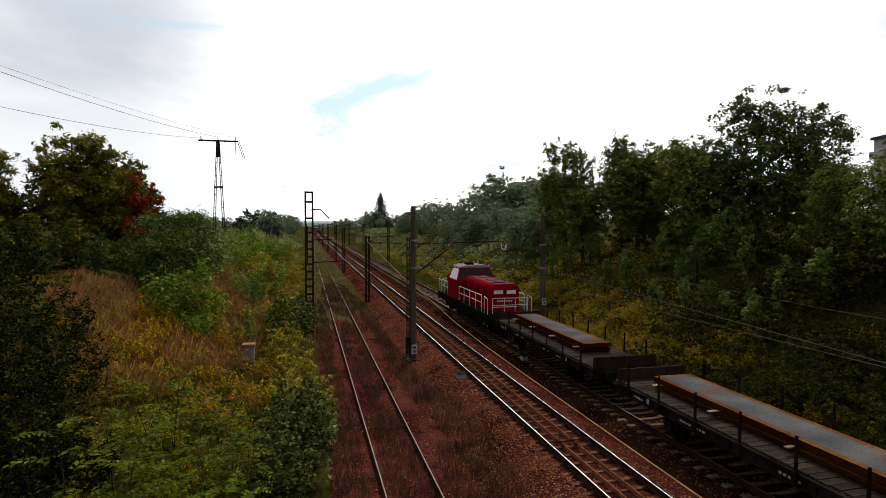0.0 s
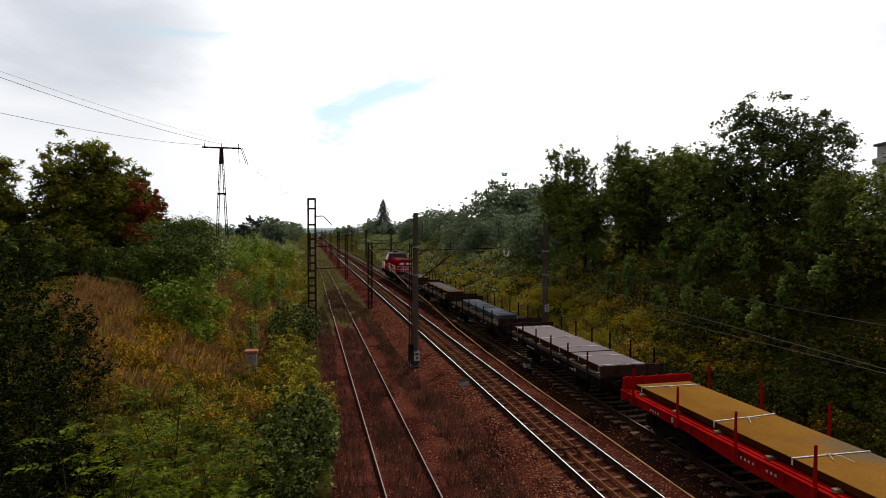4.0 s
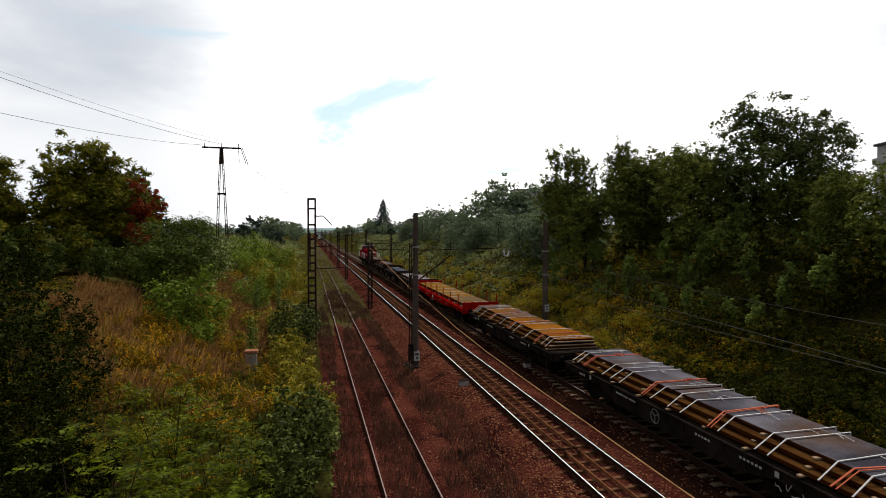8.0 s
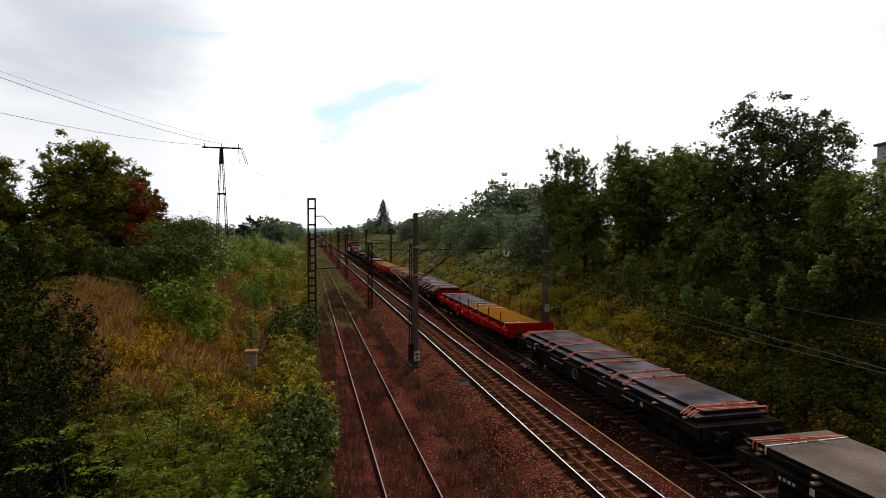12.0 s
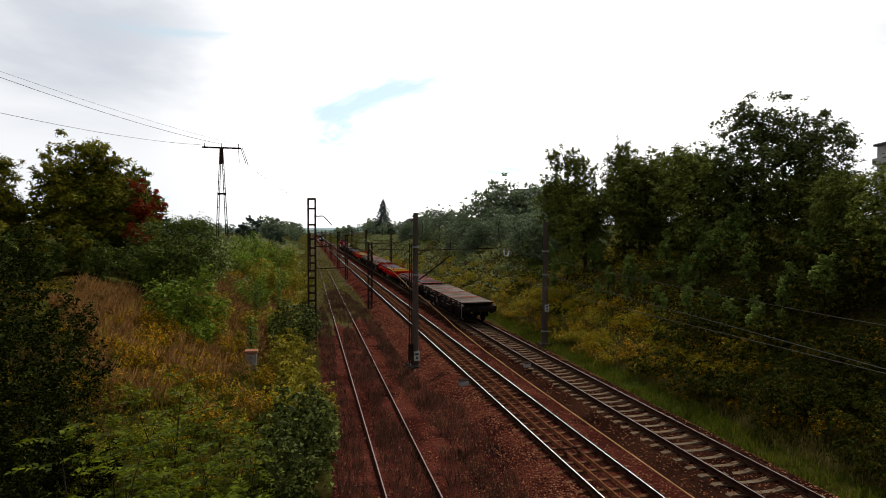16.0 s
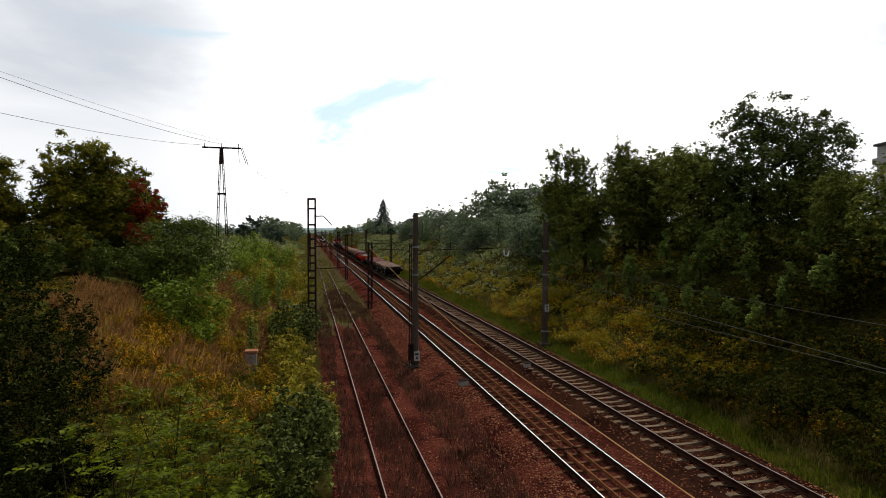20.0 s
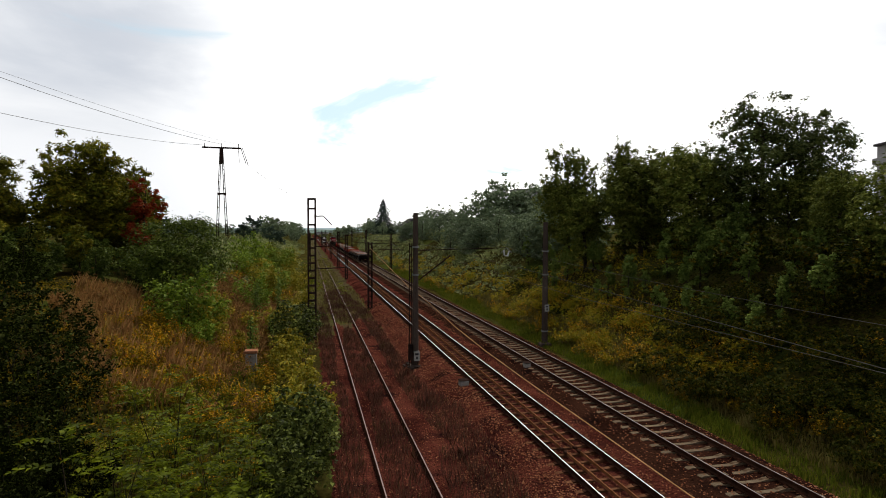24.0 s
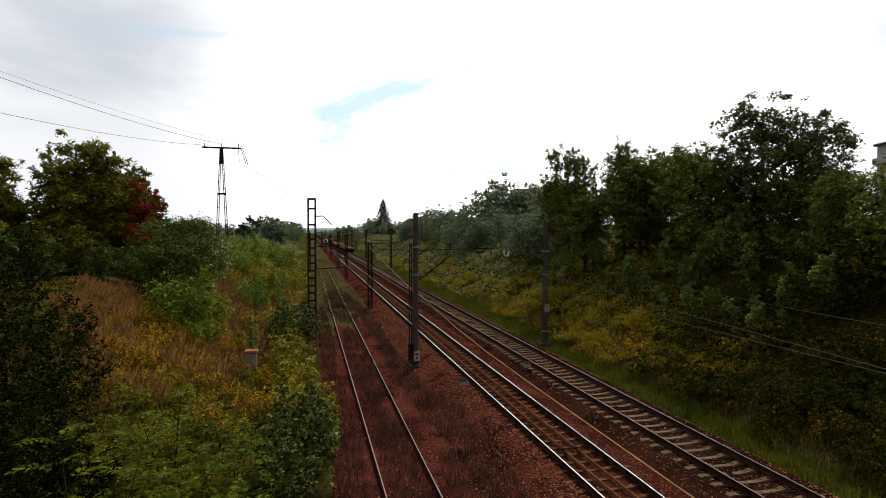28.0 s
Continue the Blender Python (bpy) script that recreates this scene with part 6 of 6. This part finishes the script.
for key, plates in (("w5", [(0.5, 17.6, -1.12, 1.0, 1.35, 1.52, PLATE_OCHRE, SLAB_EDGE_SHADED)]), ("w8", [(0.5, 8.0, -1.12, 1.0, 1.35, 1.51, PLATE_GREY, SLAB_EDGE_SHADED), (8.02, 16.8, -1.14, 1.01, 1.35, 1.52, PLATE_YELLOW, SLAB_EDGE_SHADED)])):
    L = LEN[key]
    marks = [(y, z, wy * 0.7, h, WHITE_PLATE) for y, z, wy, h, m in white_marks(L)] + [(-L * 0.46, 1.0, 0.22, 0.16, WHITE_PAINT)]
    wagon(OFF[key], L, WAGON_RED, "bright red flat wagon with stakes and end walls", True, 8, False, "red", True, 0.95, key == "w5", marks)
    ys = (0.9, 4.4, 7.0, 9.6, 11.3, 13.2, 16.9) if key == "w5" else (0.9, 7.2, 8.3, 10.0, 16.2)
    load(OFF[key], "ochre steel plates tied with white bands" if key == "w5" else "grey and ochre steel plates with white bands", plates, [(1.0 + k * (L - 2) / 9, -1.28, 1.15, 1.272, 1.348) for k in range(10)], [(y, -1.14, 1.01, 1.37, 1.522, "w") for y in ys], 5)


def stepped(n, L, seed, top, tops_z, edge, front=0.1, back=0.1, narrow=0.16, rear_top=None, under=None):
    """Plates in layers that grow narrower upwards and differ in length."""
    rng = np.random.default_rng(seed)
    out, z = [], 1.34
    for k in range(n):
        x0, x1 = -1.3 + narrow * k + rng.uniform(0, 0.05), 1.18 - narrow * 0.25 * k
        y0, y1 = front + rng.uniform(0, 0.35), L - back - rng.uniform(0, 0.35)
        if k == n - 1:
            cut = L * rng.uniform(0.42, 0.5)
            out.append((y0, cut, x0, x1, z, z + tops_z, top, edge))
            out.append((cut + 0.06, y1, x0 + 0.05, x1, z, z + tops_z * 0.8, rear_top or top, edge))
        else:
            out.append((y0, y1, x0, x1, z, z + tops_z, under or PLATE_RUST, edge))
        z += tops_z + 0.05
    return out, z


for key, lab, llab, top, n, kind_of, nar in (
        ("w6", "black flat wagon with deep side beams", "stepped steel plates partly rusted orange with lashings", PLATE_MIXED, 3, "mixed", 0.22),
        ("w7", "black flat wagon with white scrawls on its side", "stepped grey steel plates with many lashings", PLATE_GREY, 3, "white", 0.27),
        ("w9", "black flat wagon with a handbrake wheel", "grey steel plates tied with orange bands", PLATE_GREY, 2, "orange", 0.3),
        ("w10", "black flat wagon at the end of the train", "wide dark grey steel plates with orange bands", PLATE_WARM, 2, "few", 0.0)):
    L = LEN[key]
    marks = white_marks(L)
    wagon(OFF[key], L, WAGON_DARK, lab, True, 0, False, "", True, 0.8, key != "w6", marks)
    plates, zt = stepped(n, L, {"w6": 6, "w7": 7, "w9": 9, "w10": 10}[key], top, 0.10, SLAB_EDGE_SHADED if key in ("w6", "w7") else WAGON_DARK, back=0.55 if key == "w6" else 0.1, narrow=nar, rear_top=PLATE_ORANGE if key == "w6" else None, under=top if key in ("w9", "w10") else None)
    bearers = []
    rng = np.random.default_rng(60)
    for k in range(n):
        for y in np.linspace(0.7, L - 0.7, 9):
            x0 = -1.3 + nar * k
            bearers.append((y + rng.normal(0, 0.05), x0 - 0.05 - 0.1 * rng.random(), 1.2 - nar * 0.25 * k, 1.34 + 0.15 * k - 0.05, 1.34 + 0.15 * k))
    zt -= 0.05
    if key == "w7":
        bm = bmesh.new()
        rs = np.random.default_rng(77)
        for k in range(5):
            y = -L * 0.8 - 0.24 * k
            path_rod(bm, [(-1.392, y + rs.normal(0, 0.03) - 0.05 * q, 0.72 + 0.3 * rs.random()) for q in range(4)], 0.014, 4)
        part("scrawl", bm, WHITE_PLATE, [o for o, f in MOVERS if o.name.startswith("flat_wagon")][-1], "white painted scrawl")
    x0, x1 = -1.3 + nar * (n - 1), 1.17
    ys = {"mixed": [(0.5, "o"), (0.9, "w"), (1.3, "w"), (2.4, "w"), (4.0, "o"), (4.3, "w"), (6.0, "w"), (7.3, "o"), (7.6, "w"), (8.3, "w"), (10.0, "w"), (11.2, "o"), (12.0, "w"), (12.5, "w")],
          "white": [(0.6, "w"), (1.0, "w"), (1.5, "o"), (3.0, "w"), (3.6, "w"), (4.2, "w"), (5.6, "o"), (6.1, "w"), (7.0, "w"), (7.6, "w"), (8.8, "o"), (9.2, "w"), (10.5, "w"), (10.9, "w"), (12.3, "w"), (12.6, "o"), (13.1, "w")],
          "orange": [(0.5, "o"), (0.8, "o"), (3.2, "o"), (4.0, "o"), (5.6, "o"), (7.4, "o"), (9.2, "o"), (10.0, "o"), (13.2, "o"), (13.5, "o")],
          "few": [(0.5, "o"), (0.9, "w"), (4.3, "o"), (4.5, "w"), (7.4, "o"), (10.5, "o"), (13.3, "w")]}[kind_of]
    load(OFF[key], llab, plates, bearers, [(y, x0, x1, 1.4, zt, c) for y, c in ys], 8, foot=-1.33)

last = [o for o, f in MOVERS if o.name.startswith("flat_wagon")][-1]
for s in (-1, 1):
    bm = bmesh.new(); box(bm, *sorted((s * 1.14, s * 1.3)), -LEN["w10"] - 0.06, -LEN["w10"] - 0.004, 1.3, 1.46, 0.01); part("tail_board", bm, WHITE_PLATE, last, "pale tail marker board")
bm = bmesh.new(); path_rod(bm, [(-1.3, -14.1, 1.5), (-1.32, -14.2, 1.2), (-1.3, -14.2, 0.5), (-1.15, -14.2, 0.35)], 0.025); part("hanging_hook", bm, GALV, last)


# ---- the locomotive ----
def make_loco():
    g = moving(thing("diesel_locomotive", "red diesel locomotive with white handrails and a grey roof", "locomotive"), 0.0)
    bm = bmesh.new(); box(bm, -1.5, 1.5, 0.0, 12.9, 1.12, 1.36, 0.02); part("footplate", bm, FRAME_BLACK, g)
    bm = bmesh.new()
    for s in (-1, 1):
        prism(bm, [(s * 1.40, 0.85), (s * 1.46, 0.85), (s * 1.46, 1.115), (s * 1.40, 1.115)], 0.3, 12.6)
    box(bm, -1.2, 1.2, 4.6, 8.4, 0.45, 1.1, 0.05)
    part("frame", bm, FRAME_BLACK, g)
    for y in (0.02, 12.76):
        bm = bmesh.new(); box(bm, -1.48, 1.48, y, y + 0.12, 0.72, 1.118, 0.01); part("buffer_beam", bm, FRAME_BLACK, g)
    buffers(g, 0, -1, FRAME_BLACK)
    buffers(g, 12.9, 1, FRAME_BLACK)
    for y in (2.6, 10.3):
        bogie(g, y, 2.4)

    def hood(name, y0, y1, half, top):
        bm = bmesh.new()
        prism(bm, [(-half, 1.364), (half, 1.364), (half, top - 0.22), (half - 0.1, top - 0.06), (half - 0.3, top), (-half + 0.3, top), (-half + 0.1, top - 0.06), (-half, top - 0.22)], y0, y1)
        h = part(name, bm, LOCO_RED, g)
        bm = bmesh.new(); box(bm, -half + 0.28, half - 0.28, y0 + 0.1, y1 - 0.1, top + 0.004, top + 0.03, 0.01); part("hood_top", bm, LOCO_ROOF, h, "faded greyish top of the hood")
        n = int((y1 - y0) / 0.75)
        for s in (-1, 1):
            for k in range(n):
                y = y0 + 0.12 + k * (y1 - y0 - 0.2) / n
                bm = bmesh.new(); box(bm, *sorted((s * (half + 0.002), s * (half + 0.02))), y, y + (y1 - y0 - 0.2) / n - 0.05, 1.45, top - 0.3, 0.006); d = part("hood_door", bm, LOCO_RED, h)
                if k % 2:
                    bm = bmesh.new()
                    for q in range(6):
                        box(bm, *sorted((s * (half + 0.021), s * (half + 0.035))), y + 0.06, y + 0.5, top - 0.85 + q * 0.08, top - 0.81 + q * 0.08)
                    tagged(part("louvre", bm, FRAME_BLACK, d), kind="stuff")
        return h

    long_hood = hood("long_hood", 1.0, 7.0, 0.93, 3.05)
    hood("short_hood", 9.5, 12.0, 0.93, 2.9)
    # rear face of the long hood: pale panels, small lamp, row of marks
    for x0 in (-0.72, 0.12):
        bm = bmesh.new(); box(bm, x0, x0 + 0.6, 0.975, 0.997, 2.46, 2.68, 0.006); part("panel", bm, WHITE_PAINT, long_hood, "white panel")
    bm = bmesh.new(); rod(bm, (0, 0.93, 2.58), (0, 0.998, 2.58), 0.1, n=12); part("lamp", bm, FRAME_BLACK, long_hood)
    for k in range(7):
        bm = bmesh.new(); box(bm, -0.5 + k * 0.15, -0.41 + k * 0.15, 0.98, 0.997, 1.98, 2.05); part("number_bar", bm, WHITE_PAINT, long_hood)
    bm = bmesh.new(); box(bm, -0.8, 0.8, 0.97, 0.997, 1.62, 1.66); part("rail_strip", bm, WHITE_PAINT, long_hood)
    for y in (2.0, 3.6, 5.2):
        bm = bmesh.new(); rod(bm, (0, y, 3.05), (0, y, 3.14), 0.42, 0.4, 16); part("roof_fan", bm, LOCO_ROOF, long_hood)
    # cab: a straight lower box and a window band that leans in on all sides
    bm = bmesh.new()
    lowr = [bm.verts.new(p) for p in ((-1.46, 7.004, 1.364), (1.46, 7.004, 1.364), (1.46, 9.496, 1.364), (-1.46, 9.496, 1.364))]
    belt_line = [Vector(p) for p in ((-1.46, 7.004, 2.7), (1.46, 7.004, 2.7), (1.46, 9.496, 2.7), (-1.46, 9.496, 2.7))]
    eaves = [Vector(p) for p in ((-1.14, 7.4, 3.62), (1.14, 7.4, 3.62), (1.14, 9.15, 3.62), (-1.14, 9.15, 3.62))]
    midr, topr = [bm.verts.new(p) for p in belt_line], [bm.verts.new(p) for p in eaves]
    for a, b in ((lowr, midr), (midr, topr)):
        for k in range(4):
            bm.faces.new((a[k], a[(k + 1) % 4], b[(k + 1) % 4], b[k]))
    bm.faces.new(lowr[::-1]); bm.faces.new(topr)
    cab = part("cab", bm, LOCO_RED, g)
    bm = bmesh.new(); prism(bm, [(-1.22, 3.624), (1.22, 3.624), (1.15, 3.72), (0.7, 3.8), (-0.7, 3.8), (-1.15, 3.72)], 7.3, 9.25); part("cab_roof", bm, CAB_ROOF, cab, "faded red-grey cab roof")
    bm = bmesh.new(); box(bm, -0.5, 0.1, 7.9, 8.6, 3.804, 3.95, 0.03); part("roof_unit", bm, FRAME_BLACK, cab)
    bm = bmesh.new(); path_rod(bm, [(0.6, 8.2, 3.78), (0.6, 8.2, 4.15)], 0.03, 6); part("horn", bm, FRAME_BLACK, cab)

    def pane(name, k, u0, u1, w0, w1, material):
        """A window let into side k of the leaning band, between shares of its width and height."""
        a, b, c, d = belt_line[k], belt_line[(k + 1) % 4], eaves[(k + 1) % 4], eaves[k]
        at = lambda u, w: a.lerp(b, u).lerp(d.lerp(c, u), w)
        out = (b - a).cross(d - a).normalized() * 0.012
        bm = bmesh.new()
        vs = [bm.verts.new(at(u, w) + out * 0.2) for u, w in ((u0, w0), (u1, w0), (u1, w1), (u0, w1))]
        ws = [bm.verts.new(v.co + out) for v in vs]
        bm.faces.new(ws); bm.faces.new(vs[::-1])
        for q in range(4):
            bm.faces.new((vs[q], vs[(q + 1) % 4], ws[(q + 1) % 4], ws[q]))
        part(name, bm, material, cab)

    for k in (1, 3):
        pane("side_window", k, 0.08, 0.34, 0.08, 0.9, GLASS_SKY)
        pane("side_window", k, 0.38, 0.64, 0.08, 0.9, GLASS_SKY)
        pane("side_window", k, 0.68, 0.92, 0.08, 0.9, GLASS_SKY)
    for u0, u1, w0 in ((0.05, 0.19, 0.06), (0.22, 0.78, 0.48), (0.81, 0.95, 0.06)):
        pane("rear_window", 0, u0, u1, w0, 0.92, GLASS_DARK)
        pane("windscreen", 2, u0, u1, w0, 0.92, GLASS_SKY)

    # handrails: each side of the walkway and round both ends
    def railing(pts, posts, tall=1.02):
        bm = bmesh.new()
        for z in (1.36 + tall, 1.36 + tall * 0.55):
            path_rod(bm, [(x, y, z) for x, y in pts], 0.018, 6)
        for x, y in posts:
            rod(bm, (x, y, 1.36), (x, y, 1.36 + tall), 0.018, n=6)
        part("handrail", bm, WHITE_PAINT, g, "white tubular handrail")

    for s in (-1, 1):
        railing([(s * 1.42, 1.3), (s * 1.42, 6.6)], [(s * 1.42, y) for y in (1.3, 2.6, 3.95, 5.3, 6.6)])
        railing([(s * 1.42, 9.9), (s * 1.42, 11.9)], [(s * 1.42, y) for y in (9.9, 11.0, 11.9)])
        for y0, y1 in ((0.1, 0.75), (12.15, 12.8)):
            bm = bmesh.new(); path_rod(bm, [(s * 1.42, y0, 0.6), (s * 1.42, y0, 2.3), (s * 1.42, y1, 2.38), (s * 1.42, y1, 0.6)], 0.018, 6); part("step_rail", bm, WHITE_PAINT, g, "white handrail of the steps")
            for z in (0.55, 0.85):
                bm = bmesh.new(); box(bm, *sorted((s * 1.2, s * 1.5)), y0 + 0.03, y1 - 0.03, z, z + 0.03); part("step", bm, FRAME_BLACK, g)
    for y in (0.1, 12.8):
        railing([(-1.1, y), (1.1, y)], [(x, y) for x in (-1.1, -0.35, 0.35, 1.1)], 0.95)


make_loco()


# ---- the oncoming train far down the middle track ----
def make_oncoming():
    g = thing("oncoming_locomotive", "distant dark locomotive with white front panels and lights", "locomotive")
    bm = bmesh.new(); prism(bm, [(-1.2, 0.7), (1.2, 0.7), (1.2, 2.9), (1.0, 3.4), (-1.0, 3.4), (-1.2, 2.9)], 0, 15); part("body", bm, MAST_STEEL, g)
    bm = bmesh.new(); box(bm, -0.75, 0.75, -0.05, -0.004, 0.95, 1.3, 0.02); part("front_panel", bm, WHITE_PAINT, g, "white front panel")
    for x in (-0.62, 0.62):
        bm = bmesh.new(); box(bm, x - 0.45, x + 0.45, -0.05, -0.004, 2.3, 2.85, 0.02); part("windscreen", bm, GLASS_SKY, g)
        bm = bmesh.new(); rod(bm, (x * 1.4, -0.12, 1.9), (x * 1.4, -0.052, 1.9), 0.16, n=10); part("headlight", bm, HEADLIGHT, g, "lit headlight")
    bm = bmesh.new(); rod(bm, (0, -0.12, 3.1), (0, -0.006, 3.1), 0.16, n=10); part("headlight", bm, HEADLIGHT, g, "lit headlight")
    buffers(g, 0, -1, FRAME_BLACK)
    for y in (3.0, 12.0):
        bm = bmesh.new(); box(bm, -1.1, 1.1, y - 1.7, y + 1.7, 0.3, 0.89, 0.05); part("bogie", bm, FRAME_BLACK, g)
    return g


ONCOMING = make_oncoming()


def motions():
    for ob, off in MOVERS:
        walk(ob, [(t, pose(X_RIGHT, train_y(t) - off, 0)) for t in range(29)])
    for ob, y in WHEELS:
        walk(ob, [(k / 15, pose(0, y, 0.5, -math.degrees((train_y(k / 15) - S0) / 0.5))) for k in range(421)])
    walk(ONCOMING, [(0.0, pose(X_MID, 470, 0)), (12.0, pose(X_MID, 380, 0)), (28.0, pose(X_MID, 272, 0))])


motions()
